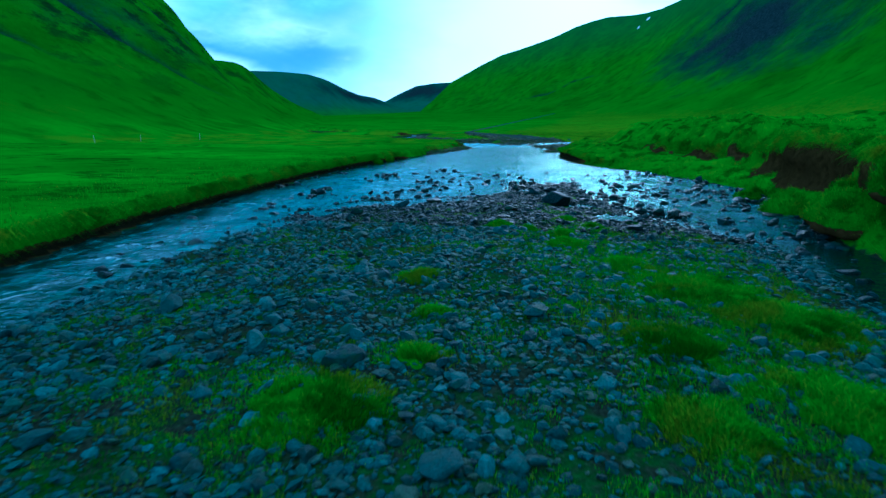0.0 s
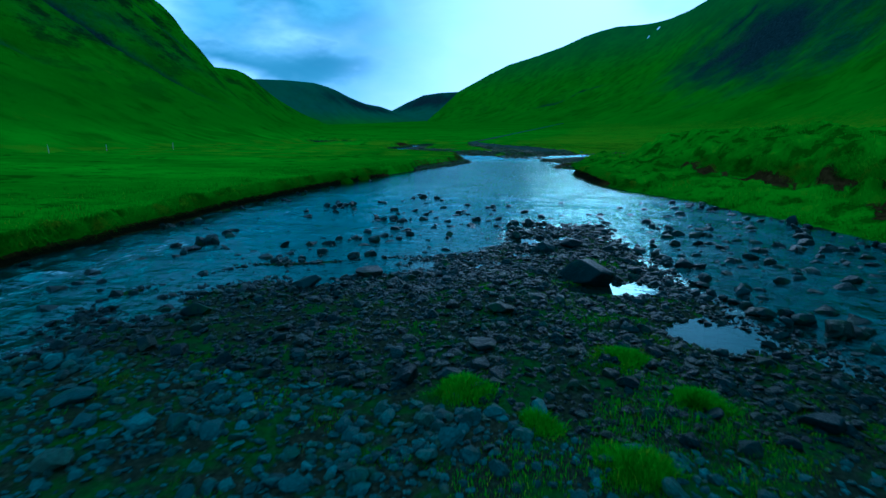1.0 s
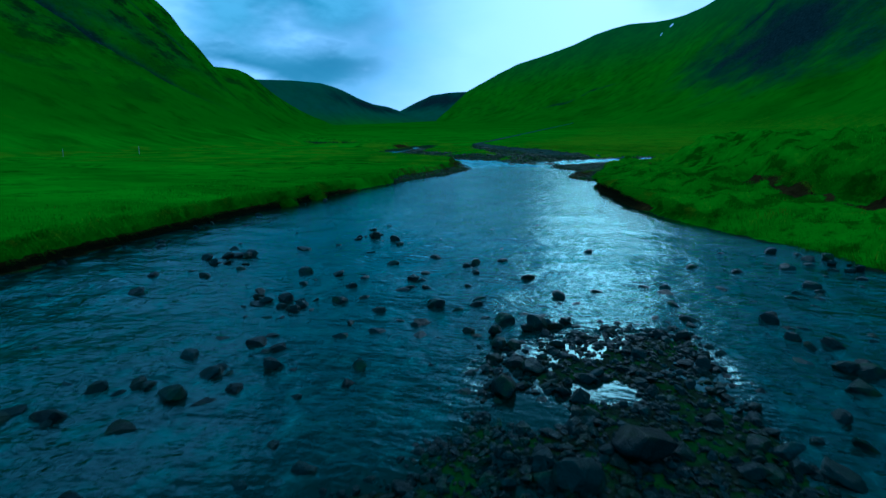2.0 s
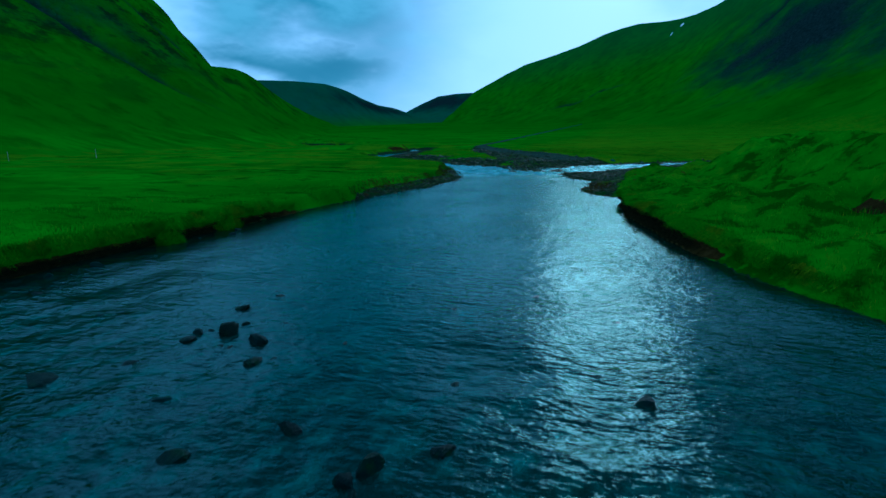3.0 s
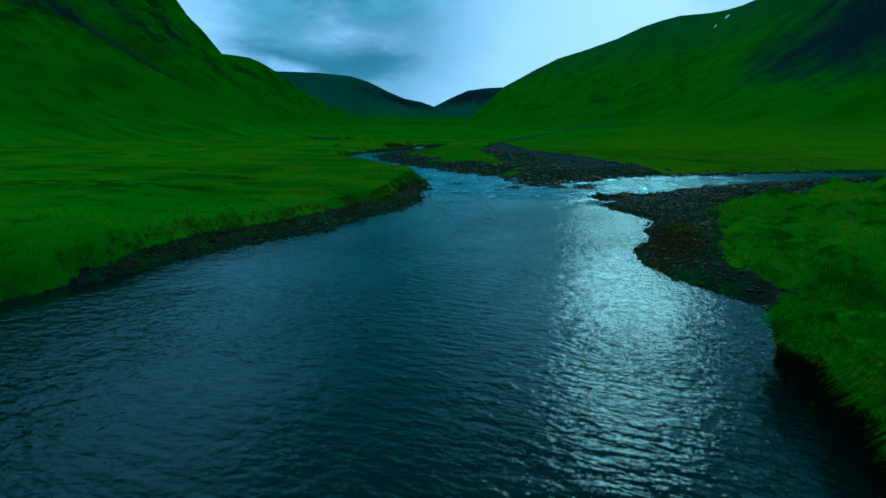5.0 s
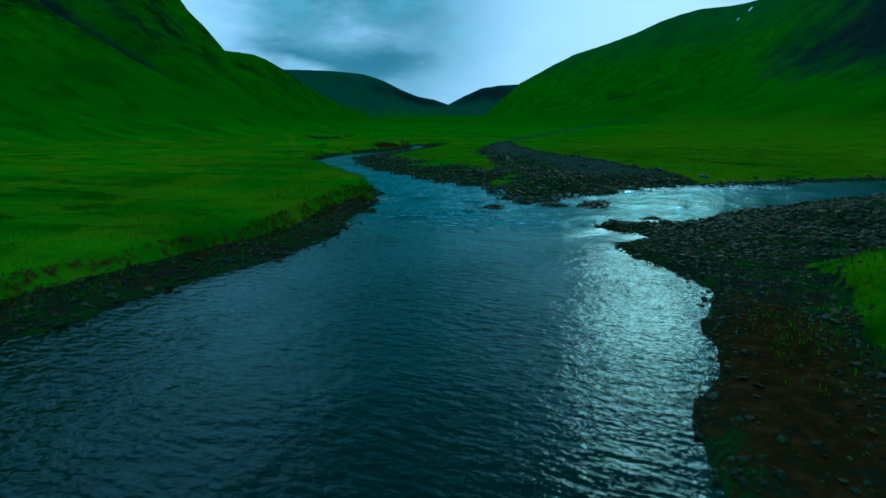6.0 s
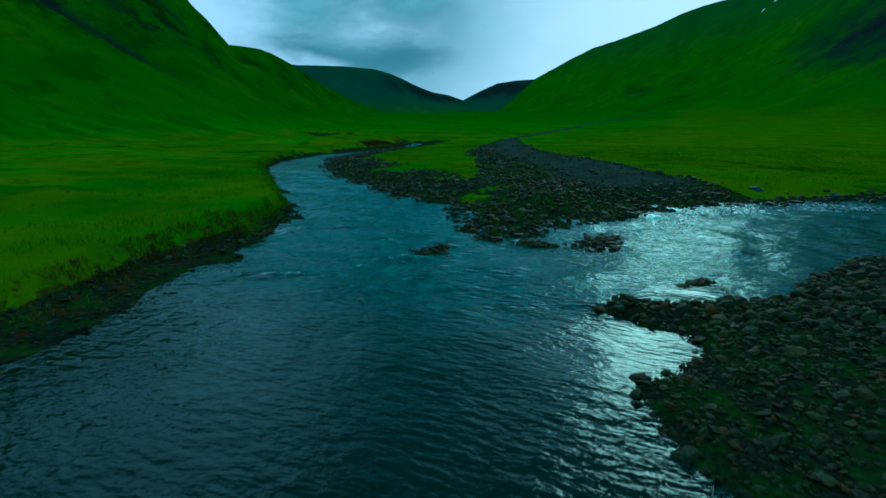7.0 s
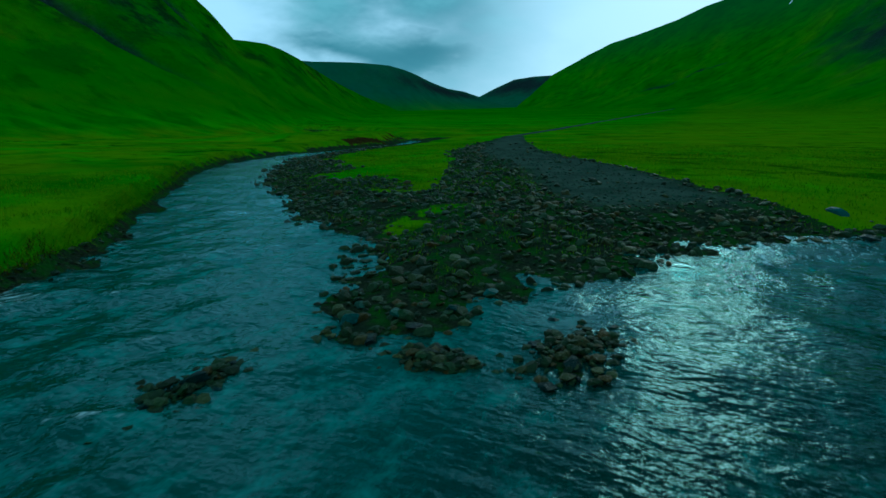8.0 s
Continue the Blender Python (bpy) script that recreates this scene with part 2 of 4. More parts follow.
def water_material():
    m = Nodes("river_water", 0.05)
    rough = m.attr("rough")
    # long low wavelets across the stream, broken up by cat's paws; chop where it runs fast
    gust = m.span(m.noise(0.4, 4, 0.6, (1, 0.6, 1)), 0.36, 0.64, 0.9, 1.5)
    wavelet = m.math("ADD", m.noise(5.6, 3, 0.5, (0.6, 1.35, 1)), m.math("MULTIPLY", m.noise(13.0, 3, 0.5, (0.7, 1.3, 1)), 0.4))
    chop = m.math("ADD", m.noise(3.4, 3, 0.5, (0.75, 1.3, 1)), m.math("MULTIPLY", m.noise(9, 3, 0.5, (0.8, 1.2, 1)), 0.28))
    height = m.math("ADD", m.math("MULTIPLY", m.math("MULTIPLY", wavelet, gust), m.span(m.attr("ripple"), 0, 1, 0.12, 1.0)), m.math("MULTIPLY", chop, m.span(rough, 0.15, 1, 0.0, 1.8)))
    height = m.math("ADD", height, m.math("MULTIPLY", m.noise(0.8, 2, 0.5), 0.5))
    b = m.add("ShaderNodeBump", Strength=1.0, Distance=0.022)
    m.link(height, b.inputs["Height"])
    fres = m.add("ShaderNodeFresnel", IOR=1.33)
    gloss = m.add("ShaderNodeBsdfGlossy", Roughness=0.05)
    m.link(m.span(rough, 0.2, 1, 0.035, 0.09), gloss.inputs["Roughness"])
    m.link(m.mix(m.span(rough, 0.3, 1), (0.6, 0.95, 0.93), (0.46, 0.84, 0.87)), gloss.inputs["Color"])
    for n in (fres, gloss):
        m.link(b.outputs["Normal"], n.inputs["Normal"])
    clear = m.add("ShaderNodeBsdfTransparent", Color=(0.2, 0.32, 0.26, 1))
    body = m.add("ShaderNodeBsdfDiffuse", Color=(0.005, 0.06, 0.042, 1))
    depth = m.add("ShaderNodeMixShader")
    m.link(m.span(m.attr("silt"), 0, 1, 0.2, 0.85), depth.inputs[0])
    m.link(clear.outputs[0], depth.inputs[1])
    m.link(body.outputs[0], depth.inputs[2])
    surf = m.add("ShaderNodeMixShader")
    m.link(m.math("MULTIPLY", fres.outputs[0], 0.9), surf.inputs[0])
    m.link(depth.outputs[0], surf.inputs[1])
    m.link(gloss.outputs[0], surf.inputs[2])
    # pale streaks of drawn-out bubbles where it runs fast
    airy = m.add("ShaderNodeBsdfDiffuse", Color=(0.07, 0.3, 0.25, 1))
    drawn = m.math("MULTIPLY", m.span(m.noise(2.6, 7, 0.7, (1.2, 0.75, 1)), 0.46, 0.72), m.span(rough, 0.4, 1))
    aired = m.add("ShaderNodeMixShader")
    m.link(m.math("MULTIPLY", drawn, 0.55), aired.inputs[0])
    m.link(surf.outputs[0], aired.inputs[1])
    m.link(airy.outputs[0], aired.inputs[2])
    foam_glitter = m.add("ShaderNodeBsdfDiffuse", Color=(0.6, 0.72, 0.74, 1))
    streak = m.math("MULTIPLY", m.attr("foam_glitter"), m.noise(5, 7, 0.72, (1.7, 0.55, 1)))
    last = m.add("ShaderNodeMixShader")
    m.link(m.span(streak, 0.44, 0.64, 0, 0.7), last.inputs[0])
    m.link(aired.outputs[0], last.inputs[1])
    m.link(foam_glitter.outputs[0], last.inputs[2])
    m.link(last.outputs[0], m.out.inputs["Surface"])
    return m.mat


GROUND, HILL, HAZY_HILL, WATER = ground_material(), hill_material(), hill_material("hazy_far_hill", 0.75), water_material()
CRAGGY = hill_material("craggy_hill_grass", 0.0, 1.0)


# ---- the lie of the land ----
def lattice(ix, iy, seed):
    h = (ix.astype(np.int64) * 374761393 + iy.astype(np.int64) * 668265263 + seed * 974634777) & 0x7FFFFFFF
    h = ((h ^ (h >> 13)) * 1274126177) & 0x7FFFFFFF
    return ((h ^ (h >> 16)) & 0xFFFF) / 65535.0


def value_noise(x, y, seed=0):
    ix, iy = np.floor(x), np.floor(y)
    fx, fy = x - ix, y - iy
    fx, fy = fx * fx * (3 - 2 * fx), fy * fy * (3 - 2 * fy)
    a, b = lattice(ix, iy, seed), lattice(ix + 1, iy, seed)
    c, d = lattice(ix, iy + 1, seed), lattice(ix + 1, iy + 1, seed)
    return (a + (b - a) * fx) * (1 - fy) + (c + (d - c) * fx) * fy


def fbm(x, y, octaves=4, seed=0):
    total, amp = 0.0, 0.5
    for k in range(octaves):
        total = total + amp * (value_noise(x, y, seed + k) - 0.5)
        x, y, amp = x * 2.03 + 17.1, y * 2.03 + 5.3, amp * 0.5
    return total


def ease(v, a, b):
    t = np.clip((v - a) / (b - a), 0, 1)
    return t * t * (3 - 2 * t)


# edges of the land along the river, seen on the plan
LEFT = [(-4.5, -30), (-5.2, -6), (-5.8, -2.4), (-6.7, 0.8), (-7.3, 4), (-7.9, 7.5), (-8.6, 11), (-9.1, 15.5), (-9.4, 20), (-9.1, 24), (-9.1, 28.5), (-8.8, 32.5),
        (-8.4, 35.5), (-7.8, 37.5), (-7.7, 40.5), (-7.6, 42), (-7.9, 44.3), (-9, 47), (-10.3, 50), (-11, 51.5), (-12.4, 53.3), (-15.3, 56), (-17.9, 58.5),
        (-24, 64.5), (-27.2, 69), (-29.8, 76), (-30.8, 84), (-31, 92), (-36, 104)]
RIGHT = [(10.5, -30), (9.5, -3), (8.9, 1.7), (8.8, 3), (9.3, 5.5), (9.3, 9), (9.2, 12), (8.3, 15), (7.2, 17), (6, 19.5), (4.4, 21.8), (3.6, 23.3), (2.9, 25.5),
         (2.3, 27.5), (1.9, 29), (1.6, 31), (1.4, 33), (1.6, 35.2), (0.3, 36.4), (-0.1, 37.3), (-0.25, 38.6), (-0.1, 39.6), (-0.2, 40.8), (-0.1, 43), (-0.6, 44),
         (-1.2, 44.7), (-1.75, 45.75), (-1.3, 46.2), (-1.05, 46.8), (-1.2, 47.45), (-1.9, 47.75), (-2.5, 47.7), (-2.3, 48.3), (-1.3, 48.5), (-0.8, 48.75), (0, 49.5), (1.4, 52.3), (2.3, 53.4), (7, 59.3), (11.5, 64.5), (20, 71), (60, 92)]
POINT = [(-34, 104), (-29.5, 92), (-28.6, 82), (-26, 73), (-22, 67.3), (-17.9, 62.6), (-13.7, 59.8), (-10.5, 56.7), (-8.2, 56), (-7.4, 54.4), (-6.3, 52.8), (-5.5, 51.6),
         (-5, 51.9), (-4.6, 53), (-3.8, 55), (-3.2, 56), (-2, 58.2), (-0.4, 59.5), (1.3, 60.4), (9.3, 67.5), (20, 75.5), (60, 97)]
BAR = [(-1.5, -30), (-2.2, -7), (-2.8, -3.8), (-3.1, -1.8), (-3.6, 0.8), (-3.8, 3.5), (-3.8, 5.5), (-3.2, 6.8), (-1.6, 7.6), (-0.2, 8.3), (0.8, 9), (1.15, 10), (0.9, 11.2), (1.2, 12),
       (2.1, 12.6), (3.2, 13), (3.6, 12), (3.6, 10.2), (4.4, 8), (5.1, 6.2), (6, 4.6), (7.2, 3), (7.6, 1), (7.6, -1), (7.3, -3), (7, -30)]
# low heaps of stones that break the surface where the streams meet: place, half widths, lean
SHOALS = [(-1.15, 49.75, 0.22, 0.75, 0.7), (-5.95, 50.1, 0.55, 1.5, 0.0), (-2.95, 52.5, 0.75, 1.2, 0.4), (-4.3, 51.5, 0.6, 0.4, 0.3)]
# standing waves that break white over shallows: the two ends of each crest
CRESTS = [(-7.95, 47.05, -7.2, 47.58), (-6.8, 48.28, -6.48, 48.6), (-6.45, 49.1, -6.0, 49.4), (-7.45, 50.38, -7.2, 50.58), (-9.4, 51.25, -9.1, 51.35), (-6.55, 14.15, -6.3, 14.3), (-6.2, 12.7, -5.95, 12.85), (-5.65, 11.8, -5.4, 12.0), (-4.9, -1.6, -4.5, -1.3), (-5.4, -0.5, -5.0, -0.2), (-6.5, 4.9, -6.1, 5.2)]
# still pools left in the low parts of the bar: place and radius
POOLS = [(3.65, 7.0, 0.55), (4.55, 5.2, 0.6), (3.0, 6.75, 0.5), (2.2, 7.1, 0.3), (1.6, 10.4, 0.4), (2.3, 11.0, 0.35)]
LAND = {
    "left": LEFT + [(-900, 300), (-900, -30)],
    "right": RIGHT + [(900, 300), (900, -30)],
    "point": POINT + [(900, 300), (900, 1500), (-900, 1500), (-900, 300), (-60, 130)],
    "bar": BAR,
}


def inland(x, y, name, edge=None):
    """How far points lie inside a piece of land (negative: outside)."""
    poly = LAND[name]
    n = len(edge or poly)
    d = np.full(x.shape, 1e9)
    inside = np.zeros(x.shape, bool)
    for i, (ax, ay) in enumerate(poly):
        bx, by = poly[(i + 1) % len(poly)]
        if edge is None or i < n - 1:
            dx, dy = bx - ax, by - ay
            t = np.clip(((x - ax) * dx + (y - ay) * dy) / (dx * dx + dy * dy), 0, 1)
            d = np.minimum(d, np.hypot(x - ax - t * dx, y - ay - t * dy))
        if ay != by:
            cross = (ay > y) != (by > y)
            inside ^= cross & (x < (bx - ax) * (y - ay) / (by - ay) + ax)
    return np.where(inside, d, -d)


def cut_line(x, y):
    """How far back from the right shore the scarp stands."""
    return np.interp(y, [-10, 10, 13, 20, 28, 34, 40, 60], [0.35, 0.5, 1.6, 3.2, 4.4, 4.0, 4.5, 9]) + 1.3 * fbm(x * 0.5, y * 0.5, 3, 40) + 0.3 * fbm(x * 1.9, y * 1.9, 3, 43)


def muddy(x, y):
    """The brown mud flat beside the spit, with stones thinly over it."""
    flat = np.exp(-(((x - 0.55 - 0.05 * (y - 40)) / 0.75) ** 2 + ((y - 39.6) / 2.6) ** 2) ** 2)
    return 0.3 * flat + 0.38 * ease(y, 35, 37) * (1 - ease(y, 42, 45)) * (x < 5)


def survey(x, y):
    """Height of the land, and how far it is gravel and bare earth, with undercut shade."""
    wob = 0.5 * fbm(x * 0.8, y * 0.8, 4, 3) * (1 - 0.85 * ease(y, 43.5, 45) * (1 - ease(y, 49.5, 51)) * (x > -4))
    left, right = inland(x, y, "left", LEFT) + wob, inland(x, y, "right", RIGHT) + wob
    point, bar = inland(x, y, "point", POINT) + wob, inland(x, y, "bar") + wob
    lumps = fbm(x * 0.35, y * 0.35, 5, 11) + 0.45 * fbm(x * 1.5, y * 1.5, 3, 71)
    # left plain: a low cut bank, with a stony beach further up
    beach = 1.05 * ease(y, 31, 36) * (1 - 0.75 * ease(y, 46, 51))
    beach_z = 0.22 * np.clip(left / np.maximum(beach, 0.01), 0, 1)
    zl = np.where(left < beach, beach_z, 0.22 * ease(beach, 0.1, 0.5) + (0.5 - 0.2 * ease(beach, 0.1, 1)) * ease(left - beach, 0.0, 0.42))
    inner = np.maximum(left - beach, 0)
    zl = zl + 0.004 * inner + 0.00022 * np.clip(inner - 25, 0, 65) ** 2 + 0.05 * np.maximum(inner - 90, 0) + 0.25 * lumps * ease(inner, 0.2, 4)
    # a bare scarp on the outer bend far up the stream
    bend = ease(y, 82, 87) * (1 - ease(y, 100, 106)) * (1 + 1.2 * fbm(x * 0.3, y * 0.3, 3, 57))
    zl = zl + 0.6 * bend * ease(left, 0.2, 1.2) * (1 - ease(left, 5, 26))
    # right bank: a low shelf, then a scarp that comes down to the water downstream
    scarp = cut_line(x, y)
    stony = np.interp(y, [33, 36, 38, 44, 45.6, 52, 60], [0, 0.75, 1.5, 1.8, 5.0, 5.0, 3.0]) + 0.9 * wob
    top = np.interp(y, [-10, 15, 22, 32, 44, 48, 56, 66], [1.6, 1.8, 2.1, 2.3, 2.1, 2.0, 1.0, 0.55])
    shelf = np.where(stony > 0.2, 0.1 * ease(right, 0, 0.25) + 0.2 * ease(right, 0, 2.5) + 0.15 * ease(right - stony, 0, 0.5), np.interp(y, [11.5, 13, 21, 26], [0.5, 0.3, 0.3, 0.5]) * ease(right / np.interp(y, [11.5, 13, 20, 23, 27], [0.35, 1.8, 1.8, 0.8, 0.46]), 0.02, 1.0) + 0.05 * np.clip(right, 0, 5))
    zr = shelf + np.maximum(top - shelf, 0) * ease(right - scarp, 0.0, np.interp(y, [10, 14, 40], [0.65, 1.0, 3.5]))
    zr = zr + 0.012 * np.maximum(right - scarp, 0) + (0.4 + 0.4 * ease(y, 14, 20)) * lumps * ease(right, 0.5, 4) + 0.28 * fbm(x * 2.3, y * 2.3, 3, 73) * ease(right - scarp, 0.3, 1.2) + (0.75 * fbm(x * 0.95, y * 0.95, 3, 75) + 0.3 * value_noise(x * 1.7, y * 1.7, 76) ** 2) * ease(right, 0.6, 1.8) * (right > stony)
    # the stony point and the valley floor behind it
    zp = 0.35 * ease(point, 0, 2.5) + 0.35 * ease(point, 2, 12) + 0.012 * np.maximum(point - 10, 0) + 0.18 * lumps * ease(point, 0.5, 4)
    zb = (0.17 * ease(bar, 0.1, 3.0)) * np.interp(y, [2, 6], [1, 0.62]) + 0.17 * lumps * ease(bar, 0.1, 1.5) - (0.06 + 0.1 * fbm(x * 1.4, y * 1.4, 3, 81)) * ease(y, 2.5, 5.0) * ease(-x, -0.6, 1.2)
    for cx, cy, r in POOLS:
        zb = zb - 0.2 * np.exp(-2.2 * ((x - cx) ** 2 + 1.6 * (y - cy) ** 2) / (r * r))
    each = np.stack([left, right, point, bar])
    z = np.where(left > 0, zl, np.where(right > 0, zr, np.where(point > 0, zp, zb)))
    shore = each.max(0)
    bed = -np.minimum(np.interp(y, [18, 27, 41, 46], [0.13, 0.4, 0.4, 0.13]), 0.16 * -shore) + 0.1 * fbm(x * 1.3, y * 1.3, 4, 21)
    for cx, cy, a, b, lean in SHOALS:
        v = (y - cy) / b
        bed = bed + 0.13 * np.exp(-1.4 * (((x - cx - 0.45 * lean * v) / a) ** 2 + v * v))
    z = np.where(shore > 0, z, np.minimum(bed, -0.01))
    hill = np.maximum(y - 110, 0)
    z = z + np.where(shore > 5, 0.02 * hill, 0)
    # no hollow of the meadows lies below the stream
    z = np.where(np.maximum(np.maximum(left, right), point) > 6, np.maximum(z, 0.25), z)
    # what covers it
    verge = np.interp(y, [58, 59.4, 61.6, 65.5, 70, 75.4, 90, 109], [3.2, 1.6, -0.5, -2.7, -6.5, -10.2, -16, -22.6])
    far_side = np.interp(y, [58, 62, 67, 74.7, 90, 107], [-9, -9.5, -12, -15.5, -19.8, -24])
    on_track = ease(verge - x, -0.5, 0.5) * ease(x - far_side, -0.5, 0.6) * (y > 54)
    stones = ease(3.6 + 5 * lumps - point, 0, 1.2) * (point > -0.5)
    hump = np.exp(-(((x + 7.6) / 0.9) ** 2 + ((y - 57.6) / 1.5) ** 2)) + np.exp(-(((x + 13) / 1.6) ** 2 + ((y - 66) / 5.0) ** 2))
    pg = np.clip(np.maximum(on_track, stones) - 0.75 * hump * (0.8 + 2.5 * fbm(x * 0.9, y * 0.9, 3, 83)), 0, 1)
    pg = np.where((x > verge + 0.3) & (y > 57), 0.9 * ease(1.2 - point, 0, 1), pg)
    gravel = np.where(left > 0, ease(beach - left, -0.15, 0.1), np.where(right > 0, ease(stony - right, -0.4, 0.3), np.where(point > 0, pg, 1.0)))
    gravel = np.where(shore <= 0, 1.0, gravel)
    earth = np.where((right > 0) & (stony < 0.2), ease(right - scarp, -0.35, 0.05) * (1 - ease(right - scarp, 0.45, 0.75)) * np.clip(np.interp(y, [3, 6, 13, 15, 24, 32], [0, 1, 1, 0.6, 0.45, 0.2]) + 2.2 * fbm(x * 0.9, y * 0.9, 3, 47), 0, 1) * (y > 3) * (y < 33), 0)
    # earth at the foot of undercut banks, raised further to paint their shade
    under_shade = np.where((left > 0) & (beach < 0.3), 2 * (1 - 0.8 * ease(y, 25, 29)) * ease(0.2 - left, 0, 0.1), 0) + np.where((right > 0) & (stony < 0.2) & (y > 22.5), 2 * ease(y, 23, 27) * ease(0.36 - right, 0, 0.12), 0)
    earth = np.where((left > 0) & (y > 80), 0.9 * bend * ease(left, 0.1, 0.4) * (1 - ease(left, 0.8, 1.3)) * (fbm(x * 0.5, y * 0.5, 3, 58) > -0.12), earth)
    mud = np.where(right > 0, muddy(x, y), 0)
    mud = np.maximum(mud, np.where((left > 0) & (beach > 0.3), 0.44 * ease(left, -0.1, beach * 0.4) * (1 - ease(left, beach + 0.3, beach + 0.6)), 0))
    return z, shore, gravel, np.maximum(np.maximum(earth, under_shade), mud)


def trodden(x, y):
    """Where the track's fine gravel lies."""
    verge = np.interp(y, [58, 59.4, 61.6, 65.5, 70, 75.4, 90, 109], [3.2, 1.6, -0.5, -2.7, -6.5, -10.2, -16, -22.6])
    middle = verge - np.interp(y, [57, 62, 75, 109], [3.2, 3.0, 2.0, 1.0])
    return ease(np.interp(y, [57, 62, 75, 109], [2.6, 2.6, 2.0, 1.0]) - np.abs(x - middle), -0.6, 0.8) * (y > 56) * ease(inland(x, y, "point", POINT), 1.5, 3.5)


def lines(lo, hi, step, reach, grow):
    """Grid lines: even between lo and hi, then ever wider out to reach on either side."""
    mid = list(np.arange(lo, hi + step / 2, step))
    out, s, v = [], step, hi
    while v < reach[1]:
        s *= grow
        v += s
        out.append(v)
    back, s, v = [], step, lo
    while v > reach[0]:
        s *= grow
        v -= s
        back.append(v)
    return np.array(back[::-1] + mid + out)


def sheet(name, xs, ys, z, material, attributes):
    me = bpy.data.meshes.new(name)
    gx, gy = np.meshgrid(xs, ys) if np.ndim(xs) == 1 else (xs, ys)
    ny, nx = gx.shape
    me.vertices.add(nx * ny)
    me.vertices.foreach_set("co", np.stack([gx, gy, z], -1).astype(np.float32).ravel())
    i = (np.arange(ny - 1)[:, None] * nx + np.arange(nx - 1)[None]).ravel()
    quads = np.stack([i, i + 1, i + nx + 1, i + nx], -1)
    me.loops.add(quads.size)
    me.loops.foreach_set("vertex_index", quads.ravel().astype(np.int32))
    me.polygons.add(len(quads))
    me.polygons.foreach_set("loop_start", np.arange(0, quads.size, 4, dtype=np.int32))
    me.update(calc_edges=True)
    me.polygons.foreach_set("use_smooth", np.ones(len(quads), bool))
    for key, values in attributes.items():
        a = me.attributes.new(key, "FLOAT", "POINT")
        a.data.foreach_set("value", np.asarray(values, np.float32).ravel())
    me.materials.append(material)
    return new(name, me)


def outward(x, y, name, edge):
    """The way to the water, level, of length one."""
    e = 0.05
    dx = inland(x + e, y, name, edge) - inland(x - e, y, name, edge)
    dy = inland(x, y + e, name, edge) - inland(x, y - e, name, edge)
    n = np.maximum(np.hypot(dx, dy), 1e-6)
    return -dx / n, -dy / n


def overhang(x, y, z):
    """Turf that leans out over the undercut banks."""
    x, y = x.copy(), y.copy()
    for name, edge, lo, hi, reach in (("left", LEFT, -12, 28, 0.36), ("right", RIGHT, 22, 35.5, 0.32), ("left", LEFT, 52, 75, 0.1)):
        d = inland(x, y, name, edge)
        near = (d > -0.6) & (d < 2.5) & (y > lo) & (y < hi)
        ox, oy = outward(x[near], y[near], name, edge)
        push = reach * ease(z[near], 0.2, 0.34) * (1 - ease(d[near], 0.6, 2.2)) * (0.55 + 1.6 * np.abs(fbm(x[near] * 1.2, y[near] * 1.2, 3, 61)))
        x[near] += ox * push
        y[near] += oy * push
    # and the sods that lean out of the scarp
    d = inland(x, y, "right", RIGHT)
    near = (d > -0.5) & (d < 7) & (y > -4) & (y < 26)
    back = d[near] - cut_line(x[near], y[near])
    ox, oy = outward(x[near], y[near], "right", RIGHT)
    push = 0.42 * ease(z[near], 0.85, 1.35) * (1 - ease(back, 0.7, 2.4)) * (0.4 + 2.0 * np.abs(fbm(x[near] * 0.9, y[near] * 0.9, 3, 66)))
    x[near] += ox * push
    y[near] += oy * push
    return x, y


def build_ground():
    xs = lines(-12, 10.5, 0.09, (-1500, 1500), 1.045)
    ys = lines(-8, 60, 0.1, (-600, 1800), 1.028)
    gx, gy = np.meshgrid(xs, ys)
    z, shore, gravel, earth = survey(gx, gy)
    gx, gy = overhang(gx, gy, z)
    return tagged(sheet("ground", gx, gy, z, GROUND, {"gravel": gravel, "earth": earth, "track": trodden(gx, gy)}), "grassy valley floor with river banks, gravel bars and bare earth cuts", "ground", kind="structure")


